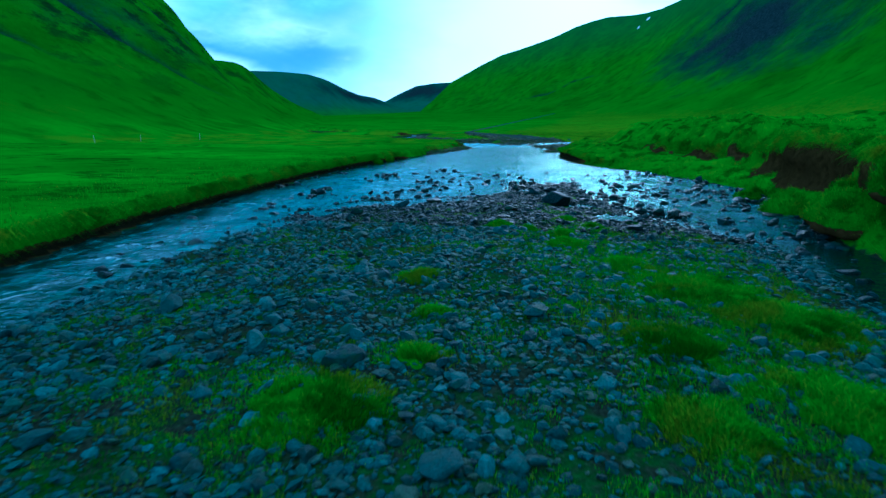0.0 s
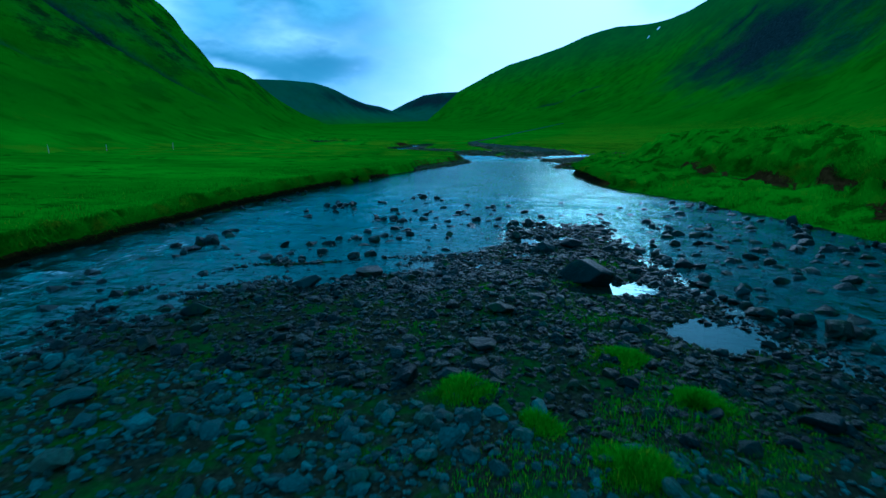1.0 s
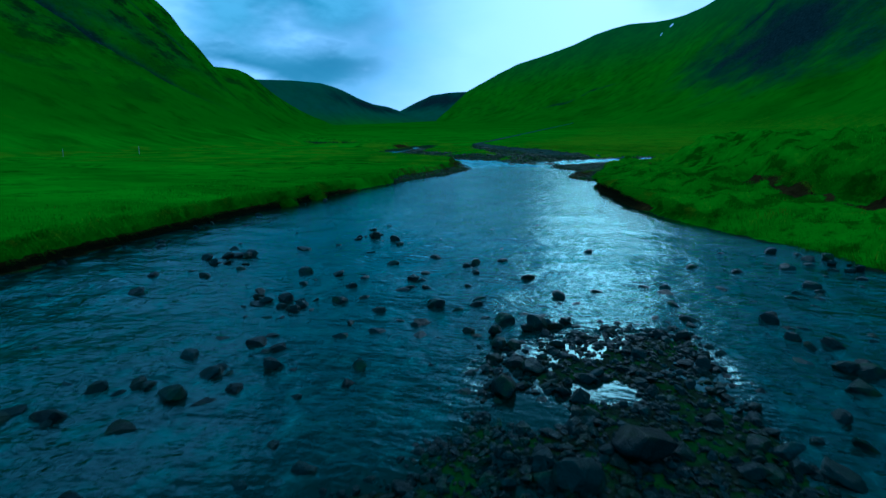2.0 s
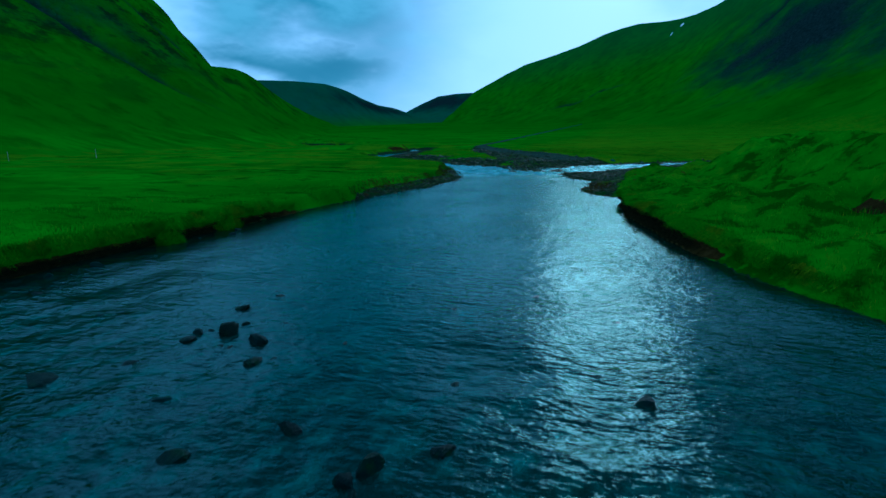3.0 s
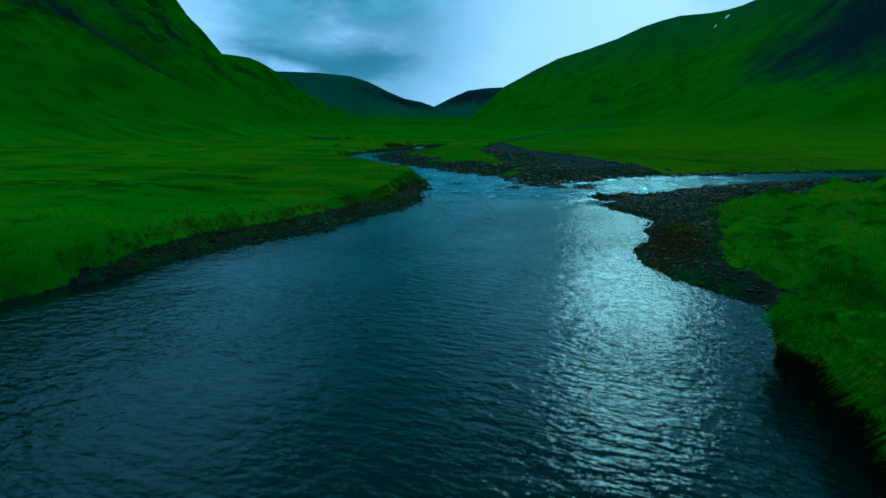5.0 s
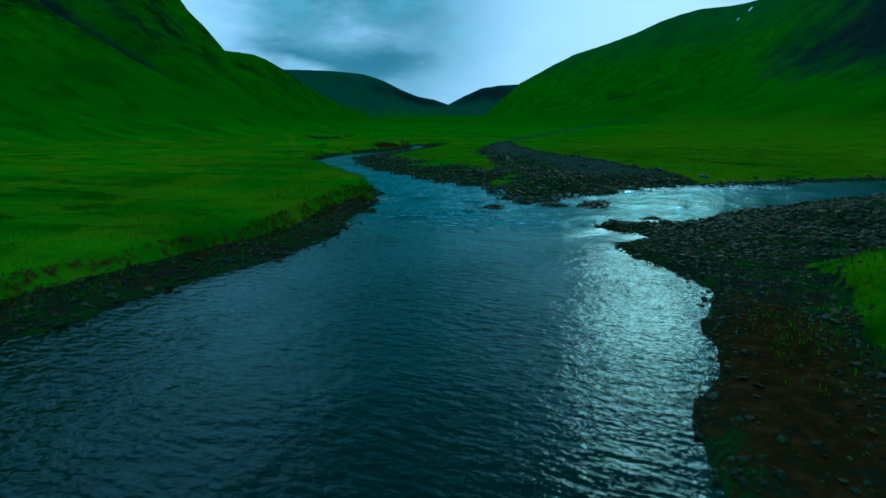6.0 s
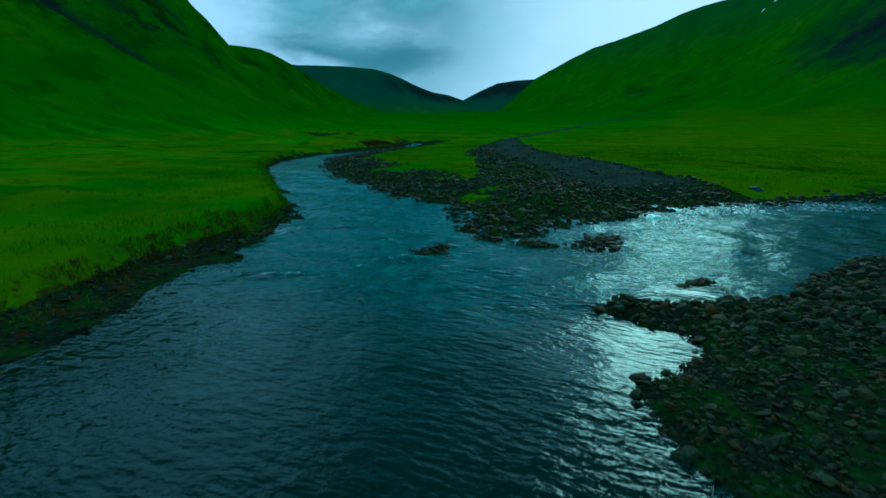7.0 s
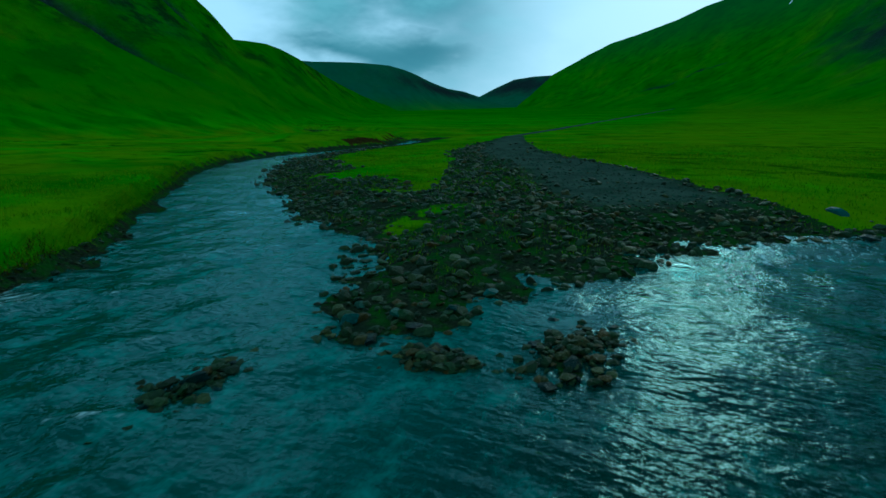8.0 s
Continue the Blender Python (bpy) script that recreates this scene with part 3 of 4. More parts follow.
def build_water():
    xs = lines(-13, 13, 0.16, (-120, 120), 1.06)
    ys = lines(-9, 70, 0.16, (-40, 160), 1.04)
    gx, gy = np.meshgrid(xs, ys)
    z, shore, gravel, earth = survey(gx, gy)
    left = inland(gx, gy, "left", LEFT)
    # rapids: beside the bar, and where the two streams meet
    fast = np.exp(-((left + 1.8) / 1.5) ** 2) * (1 - ease(gy, 8, 15))
    meet = ease(gy, 44, 48) * (1 - 0.5 * ease(gy, 60, 66))
    still = ease(gx, 7.2, 8.0) * (1 - ease(gy, 2.0, 3.5))
    rough = np.clip(0.12 + fast + meet * 0.8 + ease(20 - gy, -5, 4) * 0.6 - still, 0, 1)
    calm = 0.75 * np.exp(-(((gx + 1.9) / 1.1) ** 2 + ((gy - 46.7) / 1.4) ** 2)) + 0.8 * np.exp(-(((gx + 1.0) / 0.8) ** 2 + ((gy - 49.1) / 0.35) ** 2)) + ease(inland(gx, gy, "bar"), -0.3, 0.3) * ease(gx, -0.6, 0.8)
    # the ford at the mouth of the side stream is shallow and a little smoother
    ford = ease(gx, -4.6, -2.6) * ease(gy, 48.5, 50.5) * (1 - ease(gy, 54.5, 58))
    rough = rough * (1 - 0.9 * np.clip(calm, 0, 1)) * (1 - 0.2 * ford)
    patch = fbm(gx * 0.45, gy * 0.3, 3, 77)
    # white water; the term along the point's shore paints sky glitter instead
    foam_glitter = (1 - np.clip(calm, 0, 1)) * np.clip(fast * 0.88 + meet * (0.56 + 1.7 * patch) * (1 - 0.8 * ease(gx, -4.5, -2.5) * (1 - ease(inland(gx, gy, "point", POINT), -3.2, -0.8))) + 0.36 * meet * ease(inland(gx, gy, "point", POINT), -5, -0.6) * ease(gx, -3, -1) + 0.55 * ease(patch, 0.12, 0.25) * ease(30 - gy, 0, 20), 0, 1)
    crest = np.zeros_like(gx)
    for ax, ay, bx, by in CRESTS:
        dx, dy = bx - ax, by - ay
        t = np.clip(((gx - ax) * dx + (gy - ay) * dy) / (dx * dx + dy * dy), 0, 1)
        crest = np.maximum(crest, np.exp(-(((gx - ax - t * dx) ** 2 + (gy - ay - t * dy) ** 2) / 0.022)))
    foam_glitter = np.maximum(foam_glitter, 1.05 * crest)
    # the stream that comes in past the point carries milky silt
    silt = (1 - 0.35 * ford) * ease(gy, 43, 51) * (1 - 0.85 * ease(gx, -5.0, -1.5)) + 0.35 * (1 - ease(gy, 8, 16)) * ease(-1 - gx, 0, 3)
    # wavelets die away beside the quiet left shore of the pool
    quiet = ease(left, -2.6, -0.3) * ease(gy, 26, 30) * (1 - ease(gy, 41, 45))
    ripple = np.clip(1 - 0.4 * quiet, 0, 1) * (1 - 0.8 * np.clip(calm, 0, 1))
    wz = ((0.1 + 0.06 * meet) * fbm(gx * 1.7, gy * 1.3, 3, 5) + 0.16 * fbm(gx * 0.55, gy * 1.1, 3, 6)) * rough + 0.05 * crest
    return tagged(sheet("water", xs, ys, wz, WATER, {"rough": rough, "foam_glitter": foam_glitter, "silt": silt, "ripple": ripple}), "cold blue-green river water, rippled, with white riffles", "river", kind="structure")


ground = build_ground()
water = build_water()


# ---- stones ----
def stone_material(name="basalt", rough=0.5, gloss=0.16, tone=(1.0, 1.0, 1.0)):
    m = Nodes(name, rough, gloss)
    m.bsdf.inputs["Specular Tint"].default_value = (0.28, 0.9, 0.9, 1)
    rnd = m.geo.outputs["Random Per Island"]
    info = m.add("ShaderNodeObjectInfo")
    pick = m.math("FRACT", m.math("ADD", rnd, info.outputs["Random"]), 0)
    base = m.ramp(pick, (0.0, (0.004, 0.018, 0.014)), (0.4, (0.008, 0.04, 0.031)), (0.72, (0.012, 0.066, 0.052)), (0.86, (0.026, 0.044, 0.02)), (0.93, (0.014, 0.07, 0.055)), (1.0, (0.034, 0.11, 0.09)))
    spots = m.ramp(m.noise(38, 6, 0.7), (0.3, (0.35, 0.35, 0.35)), (0.55, (0.9, 0.9, 0.9)), (0.75, (1.5, 1.5, 1.45)))
    c = m.mix(1.0, base, spots, "MULTIPLY")
    c = m.mix(1.0, c, tone, "MULTIPLY")
    moss = m.math("MULTIPLY", m.span(m.noise(3.5, 6, 0.65), 0.48, 0.66), 0.5)
    c = m.mix(moss, c, m.mix(m.span(m.noise(0.6, 3), 0.45, 0.6), (0.022, 0.03, 0.008), (0.008, 0.055, 0.004)))
    m.color(c)
    m.bump(m.math("ADD", m.noise(16, 6, 0.65), m.noise(60, 4, 0.6)), 0.7, 0.03)
    return m.mat


STONE, WET_STONE = stone_material(tone=(1.6, 1.6, 1.75)), stone_material("wet_basalt", 0.34, 0.12, (0.3, 0.29, 0.34))
TRACK_STONE = stone_material("track_gravel", 0.7, 0.08, (1.7, 1.25, 0.95))
MUDDY_STONE = stone_material("muddy_basalt", 0.5, 0.12, (3.1, 1.0, 0.42))


def rock_points(level, seed, flat=0.6, cut=(0.24, 0.42)):
    """A broken, half-rounded rock about one metre across: a ball cut by planes, then roughened."""
    bm = bmesh.new()
    bmesh.ops.create_icosphere(bm, subdivisions=level, radius=0.5)
    rng = np.random.default_rng(seed)
    v = np.array([p.co[:] for p in bm.verts])
    faces = np.array([[p.index for p in f.verts] for f in bm.faces])
    bm.free()
    for _ in range(14):
        n = rng.normal(size=3)
        n /= np.linalg.norm(n)
        over = v @ n - rng.uniform(*cut)
        v = v - np.outer(np.maximum(over, 0) * 0.97, n)
    v = v * (1, rng.uniform(0.65, 0.9), flat * rng.uniform(0.75, 1.15))
    k = 2 ** level
    wob = np.array([noise.noise(Vector(p) * 3.1 + Vector((seed * 1.7, 0, 0))) for p in v])
    fine = np.array([noise.noise(Vector(p) * 8.0 + Vector((0, seed * 2.3, 0))) for p in v])
    grit = np.array([noise.noise(Vector(p) * 19.0 + Vector((seed * 0.9, 4, 0))) for p in v]) if k > 8 else 0.0
    v = v * (1 + 0.14 * wob + 0.05 * fine * (k > 4) + 0.025 * grit)[:, None]
    return v / (v[:, 0].max() - v[:, 0].min()), faces


def mesh_of(name, v, faces, material, smooth=True):
    me = bpy.data.meshes.new(name)
    v, faces = np.asarray(v, np.float32), np.asarray(faces, np.int32)
    k = faces.shape[1]
    me.vertices.add(len(v))
    me.vertices.foreach_set("co", v.ravel())
    me.loops.add(faces.size)
    me.loops.foreach_set("vertex_index", faces.ravel())
    me.polygons.add(len(faces))
    me.polygons.foreach_set("loop_start", np.arange(0, faces.size, k, dtype=np.int32))
    me.update(calc_edges=True)
    me.polygons.foreach_set("use_smooth", np.full(len(faces), smooth))
    me.materials.append(material)
    return me


PEBBLES = [rock_points(2 if i < 4 else 1, 50 + i, 0.46) for i in range(12)]


def turned(rng, n):
    """n turns: any way round, tipped a little."""
    a, t, u = rng.uniform(0, 2 * np.pi, n), rng.normal(0, 0.28, n), rng.normal(0, 0.28, n)
    ca, sa, ct, st, cu, su = np.cos(a), np.sin(a), np.cos(t), np.sin(t), np.cos(u), np.sin(u)
    z, o = np.zeros(n), np.ones(n)
    rz = np.stack([np.stack([ca, -sa, z], -1), np.stack([sa, ca, z], -1), np.stack([z, z, o], -1)], 1)
    rx = np.stack([np.stack([o, z, z], -1), np.stack([z, ct, -st], -1), np.stack([z, st, ct], -1)], 1)
    ry = np.stack([np.stack([cu, z, su], -1), np.stack([z, o, z], -1), np.stack([-su, z, cu], -1)], 1)
    return rx @ ry @ rz


SINGLE = [mesh_of("stone", v, f, STONE, False) for v, f in PEBBLES]
MUDDY_SINGLE = [mesh_of("muddy_stone", v, f, MUDDY_STONE, False) for v, f in PEBBLES]


def strew(name, label, x, y, size, rng, lift=0.12, stretch=None, material=None):
    """Loose stones lying on the land, joined into one spread."""
    z = survey(x, y)[0]
    kind = rng.integers(4, len(PEBBLES), len(x))
    kind = np.where(size > 0.16, rng.integers(0, 4, len(x)), kind)
    turn = turned(rng, len(x))
    if stretch:
        # the stones of the nearest stretch lie singly
        x0, x1, y0, y1 = stretch
        single = np.flatnonzero((x > x0) & (x < x1) & (y > y0) & (y < y1))
        single = single[np.argsort(-size[single])][:300]
        for i in single:
            ob = new("stone", (MUDDY_SINGLE if material else SINGLE)[kind[i]])
            ob.matrix_world = Matrix.LocRotScale((x[i], y[i], z[i] + lift * size[i]), Matrix(turn[i].tolist()).to_quaternion(), (size[i],) * 3)
            ob.parent = ground
        kind[single] = -1
    vs, fs, start = [], [], 0
    for k in range(len(PEBBLES)):
        me = np.flatnonzero(kind == k)
        if not len(me):
            continue
        v, f = PEBBLES[k]
        p = np.einsum("nij,vj->nvi", turn[me], v) * size[me, None, None]
        p += np.stack([x[me], y[me], z[me] + lift * size[me]], -1)[:, None]
        vs.append(p.reshape(-1, 3))
        fs.append((f[None] + (np.arange(len(me)) * len(v))[:, None, None] + start).reshape(-1, 3))
        start += len(me) * len(v)
    return tagged(new(name, mesh_of(name, np.vstack(vs), np.vstack(fs), material or STONE, False)), label, "stones", kind="stuff")


def spread(rng, n, x0, x1, y0, y1, keep):
    x, y = rng.uniform(x0, x1, n), rng.uniform(y0, y1, n)
    ok = keep(x, y) > rng.uniform(0, 1, n)
    return x[ok], y[ok]


def stone_sizes(rng, n, usual, most):
    return np.minimum(usual * np.exp(rng.normal(0, 0.55, n)), most)


def build_stones():
    rng = np.random.default_rng(4)

    def bar(x, y):
        d = inland(x, y, "bar")
        dry = 1 - 0.8 * (survey(x, y)[0] < -0.03) * (d > 0.3)
        return dry * ease(d, -0.7, 0.3) * (0.45 + 0.55 * ease(fbm(x * 0.7, y * 0.7, 3, 91), -0.15, 0.1)) * np.interp(y, [-9, 0, 8, 14], [1, 1, 1, 1])

    x, y = spread(rng, 105000, -5, 8.5, -8.5, 14, bar)
    size = stone_sizes(rng, len(x), 0.047, 0.19)
    dry = y + 1.5 * fbm(x * 0.6, y * 0.6, 3, 95) < 2.5
    strew("bar_stones", "dark grey river stones heaped on the gravel bar", x[dry], y[dry], size[dry], rng, stretch=(-1, 6, -7, 2.2))
    strew("wet_bar_stones", "wet blackish stones on the low end of the bar", x[~dry], y[~dry], size[~dry], rng, material=WET_STONE)

    x, y = spread(rng, 13000, -1.5, 5.6, 5.5, 13.6, bar)
    strew("tip_stones", "wet dark pebbles packed on the tip of the bar", x, y, stone_sizes(rng, len(x), 0.05, 0.16), rng, material=WET_STONE)
    x, y = spread(rng, 2600, -6, 2.5, 7, 24, lambda x, y: (survey(x, y)[1] < -0.3) * ease(fbm(x * 0.8, y * 0.5, 3, 215), 0.03, 0.15) * np.interp(y, [8, 16, 24], [1, 0.7, 0.2]))
    strew("midstream_stones", "dark wet stones breaking the surface in midstream", x, y, stone_sizes(rng, len(x), 0.12, 0.28), rng, 0.5, material=WET_STONE)

    def point(x, y):
        z, shore, gravel, earth = survey(x, y)
        d = inland(x, y, "point", POINT)
        return (d > -0.4) * np.maximum(gravel, d < 0.2) * (1 - 0.93 * trodden(x, y)) * np.interp(y, [50, 58, 70, 90], [1, 0.9, 0.5, 0.25])

    x, y = spread(rng, 70000, -28, 14, 51, 86, point)
    strew("point_stones", "dark angular stones on the gravel point", x, y, stone_sizes(rng, len(x), 0.09, 0.25), rng, stretch=(-9, 0, 51, 58), material=MUDDY_STONE)
    x, y = spread(rng, 52000, -14, 6, 55, 76, lambda x, y: trodden(x, y) * np.interp(y, [56, 64, 76], [0.75, 0.45, 0.2]))
    strew("track_gravel", "small loose stones on the gravel track", x, y, stone_sizes(rng, len(x), 0.03, 0.1), rng, material=TRACK_STONE)

    def spit(x, y):
        z, shore, gravel, earth = survey(x, y)
        d = inland(x, y, "right", RIGHT)
        return (d > -0.1) * gravel * (d < 6) * (0.55 + 0.45 * ease(y, 42, 44.5)) * (1 - 0.75 * ease(muddy(x, y), 0.48, 0.7))

    x, y = spread(rng, 80000, -3.5, 9, 35, 60, spit)
    strew("spit_stones", "dark angular stones on the muddy gravel spit", x, y, stone_sizes(rng, len(x), 0.058, 0.22) * np.interp(y, [40, 44, 46.5, 48], [0.6, 0.7, 0.8, 1.1]), rng, material=MUDDY_STONE)

    def beach(x, y):
        z, shore, gravel, earth = survey(x, y)
        d = inland(x, y, "left", LEFT)
        return (d > -0.3) * gravel * (d < 2.5)

    x, y = spread(rng, 19000, -14, -6.5, 31, 54, beach)
    strew("beach_stones", "flat dark stones along the grassy bank", x, y, stone_sizes(rng, len(x), 0.047, 0.16), rng, material=MUDDY_STONE)

    def shallows(x, y):
        z, shore, gravel, earth = survey(x, y)
        return (shore < -0.2) * np.interp(y, [18, 26, 30], [1, 0.35, 0.0]) * ((y < 20) | (x < 0.5)) * (0.15 + ease(fbm(x * 0.5, y * 0.5, 3, 15), 0.02, 0.16) + ease(inland(x, y, "bar"), -3.2, -0.4) * 0.6)

    x, y = spread(rng, 9000, -9, 9, -6, 34, shallows)
    strew("bed_stones", "dark stones on the shallow river bed", x, y, stone_sizes(rng, len(x), 0.11, 0.32), rng, 0.25, material=WET_STONE)
    x, y = spread(rng, 3600, 4.3, 9.3, 3, 19, lambda x, y: (survey(x, y)[1] < -0.1) * np.interp(y, [12, 17], [0.5, 0.15]))
    strew("riffle_stones", "wet stones breaking the shallow side channel", x, y, stone_sizes(rng, len(x), 0.11, 0.3), rng, 0.42, material=WET_STONE)


    xs, ys = [], []
    for x, y, a, b, lean in SHOALS:
        u, v = rng.normal(0, 0.42, (2, 560))
        xs.append(x + u * a + v * lean), ys.append(y + v * b)
    x, y = np.concatenate(xs), np.concatenate(ys)
    strew("shoal_stones", "jagged wet stones breaking the surface where the streams meet", x, y, stone_sizes(rng, len(x), 0.055, 0.16), rng, 0.3, material=MUDDY_STONE)


build_stones()

# boulders that stand out: place on the plan and breadth
BAR_BOULDERS = [
    (0.2, -6.3, 0.33), (3.2, -5.9, 0.37), (2.3, -5.2, 0.25), (2.3, -4.7, 0.24), (1.9, -4.6, 0.51), (0.8, -4.4, 0.48), (-1.0, -3.6, 0.57), (0.4, -3.3, 0.23), (3.5, -2.9, 0.41), (-3.9, 0.2, 0.52),
    (-3.2, 0.8, 0.33), (-0.4, 0.8, 0.37), (-1.2, 1.6, 0.44), (2.1, 1.6, 0.26), (2.8, 2.4, 0.37), (1.5, 2.8, 0.39), (-1.6, 2.8, 0.37), (1.9, 2.9, 0.31), (5.0, 3.0, 0.50), (2.0, 3.8, 0.38),
    (-2.0, 4.0, 0.51), (2.0, 5.0, 0.45), (-1.3, 5.7, 0.57), (2.7, 5.7, 0.37), (7.0, 6.0, 0.41), (6.5, 6.1, 0.41), (5.3, 6.2, 0.45), (8.6, 6.4, 0.69), (-0.6, 6.6, 0.60), (3.0, 7.3, 1.02),
    (5.3, 7.0, 0.34), (4.8, 7.5, 0.41),
]
TIP_BOULDERS = [
    (6.5, 8.3, 0.37), (2.1, 9.4, 0.54), (8.4, 9.4, 0.71), (-0.2, 9.4, 0.22), (0.1, 9.4, 0.37), (0.3, 9.6, 0.21), (3.4, 9.9, 0.37), (2.6, 10.0, 0.65), (4.0, 10.1, 0.45), (3.7, 10.3, 0.34),
    (0.2, 10.5, 0.24), (1.3, 10.7, 0.51), (2.1, 11.2, 0.29), (1.5, 11.3, 0.39), (0.2, 11.3, 0.34), (3.3, 11.9, 0.39), (2.3, 12.7, 0.20), (2.9, 13.4, 0.30), (3.4, 13.5, 0.43), (2.0, 13.6, 0.26),
]
RIVER_STONES = [
    (-1.2, 8.6, 0.27), (-0.7, 9.5, 0.26), (-1.9, 9.5, 0.39), (-1.4, 9.6, 0.44), (-0.5, 10.6, 0.23), (-0.8, 10.7, 0.23), (-2.9, 11.1, 0.33), (-2.0, 11.5, 0.24), (-1.0, 11.6, 0.49), (-0.7, 11.7, 0.30),
    (-2.2, 12.3, 0.22), (-3.0, 12.5, 0.48), (-0.9, 12.9, 0.22), (5.2, 14.5, 0.36), (-0.3, 14.5, 0.22), (3.2, 14.7, 0.42), (5.1, 15.0, 0.42), (1.1, 15.8, 0.22), (4.9, 16.0, 0.35), (-0.4, 16.2, 0.29),
    (-4.4, 16.2, 0.54), (4.5, 16.7, 0.37), (-3.9, 16.8, 0.34), (4.0, 16.8, 0.31), (1.3, 17.9, 0.26), (-2.7, 18.2, 0.44), (-2.5, 18.6, 0.42), (-2.7, 19.4, 0.55), (-3.6, 20.6, 0.22), (-3.5, 26.1, 0.25),
    (-3.5, 26.3, 0.25), (-2.8, 27.5, 0.22),
]
POINT_BOULDERS = [
    (-2.1, 47.9, 0.18), (-2.1, 49.0, 0.26), (-6.0, 49.6, 0.28), (-6.0, 50.1, 0.41), (-5.7, 50.1, 0.23), (-6.0, 50.5, 0.27), (-6.0, 50.9, 0.22), (-4.5, 51.3, 0.17), (-4.2, 51.4, 0.23), (-3.1, 51.5, 0.27),
    (-5.1, 51.6, 0.35), (-2.9, 51.8, 0.19), (-4.1, 51.8, 0.27), (-5.6, 51.9, 0.41), (-3.0, 52.0, 0.35), (-4.8, 52.1, 0.39), (-5.2, 52.3, 0.31), (-5.8, 52.4, 0.33), (-3.5, 52.4, 0.28), (-4.7, 52.8, 0.35),
    (-2.4, 53.1, 0.27), (-3.5, 53.2, 0.35), (-2.8, 53.2, 0.28), (-4.5, 53.6, 0.35), (1.0, 60.4, 0.74), (1.8, 61.0, 0.66), (0.7, 62.0, 0.81), (3.1, 62.8, 0.97),
]


def build_boulders():
    forms = [mesh_of("boulder", *rock_points(4, 200 + i, 0.62, (0.24, 0.4)), STONE, True) for i in range(9)]
    wet_forms = [mesh_of("wet_boulder", *rock_points(4, 200 + i, 0.62, (0.24, 0.4)), WET_STONE, True) for i in range(9)]
    rng = random.Random(7)
    spots = BAR_BOULDERS + TIP_BOULDERS + RIVER_STONES + POINT_BOULDERS
    xs, ys = np.array([b[0] for b in spots]), np.array([b[1] for b in spots])
    z = survey(xs, ys)[0]
    for i, (x, y, wide) in enumerate(spots):
        wide = min(wide, 0.5) if y > 57 else wide * 0.65 if y > 47 else wide if wide > 1 else wide * 0.8 if y < 14 else wide * 0.55 if 17 < y < 30 else wide
        big = wide > 0.45
        wet = survey(np.array([x]), np.array([y]))[1][0] < 0.1
        ob = new("boulder" if big else "river_stone", (wet_forms if wet or 2.5 < y < 14 else forms)[i % len(forms)])
        lie = max(z[i], -0.12) if z[i] > -0.22 else z[i]
        ob.matrix_world = Matrix.LocRotScale((x, y, lie + (0.1 if wide > 0.9 else 0.02 if y > 57 else 0.18) * wide), Euler((rng.gauss(0, 0.15), rng.gauss(0, 0.15), rng.uniform(0, 6.28))), (wide, wide, wide * rng.uniform(0.8, 1.1) * (0.7 if wet and wide < 0.9 else 1.0)))
        tagged(ob, ("large dark basalt boulder" if big else "dark grey river stone") + (" standing in the shallow water" if wet else " lying on the gravel bar"), "boulder" if big else "stone", group="boulders in the river bed" if big else "stones in the river bed")


build_boulders()


# ---- grass ----
def blade_material():
    m = Nodes("grass_blades", 0.75, 0.0)
    rnd = m.geo.outputs["Random Per Island"]
    fresh = m.ramp(rnd, (0.0, (0.026, 0.17, 0.0005)), (0.5, (0.07, 0.28, 0.0008)), (0.85, (0.14, 0.31, 0.001)), (1.0, (0.22, 0.28, 0.004)))
    dry = m.ramp(rnd, (0.0, (0.06, 0.14, 0.0008)), (0.6, (0.12, 0.185, 0.001)), (1.0, (0.2, 0.21, 0.004)))
    north = m.nt.nodes.new("ShaderNodeSeparateXYZ")
    m.link(m.geo.outputs["Position"], north.inputs["Vector"])
    # blades darkened in blotches too, painting shaded hollows between tussocks
    fresh = m.mix(m.math("MULTIPLY", m.span(m.noise(1.15, 5, 0.62), 0.5, 0.6), 0.8), fresh, (0.008, 0.075, 0.0005))
    m.color(m.mix(m.math("MAXIMUM", m.span(m.noise(1.3, 5), 0.48, 0.66, 0.0, 0.85), m.span(north.outputs["Y"], 30, 56, 0.0, 0.35)), fresh, dry))
    return m.mat


def mat_material():
    """Matted grass at the foot of a tuft."""
    m = Nodes("matted_grass", 0.9, 0.0)
    m.color(m.ramp(m.noise(70, 5, 0.65), (0.3, (0.02, 0.12, 0.0005)), (0.5, (0.07, 0.23, 0.0008)), (0.72, (0.15, 0.28, 0.001))))
    m.bump(m.noise(90, 4, 0.6), 0.9, 0.03)
    return m.mat


MAT = mat_material()
BLADE = blade_material()


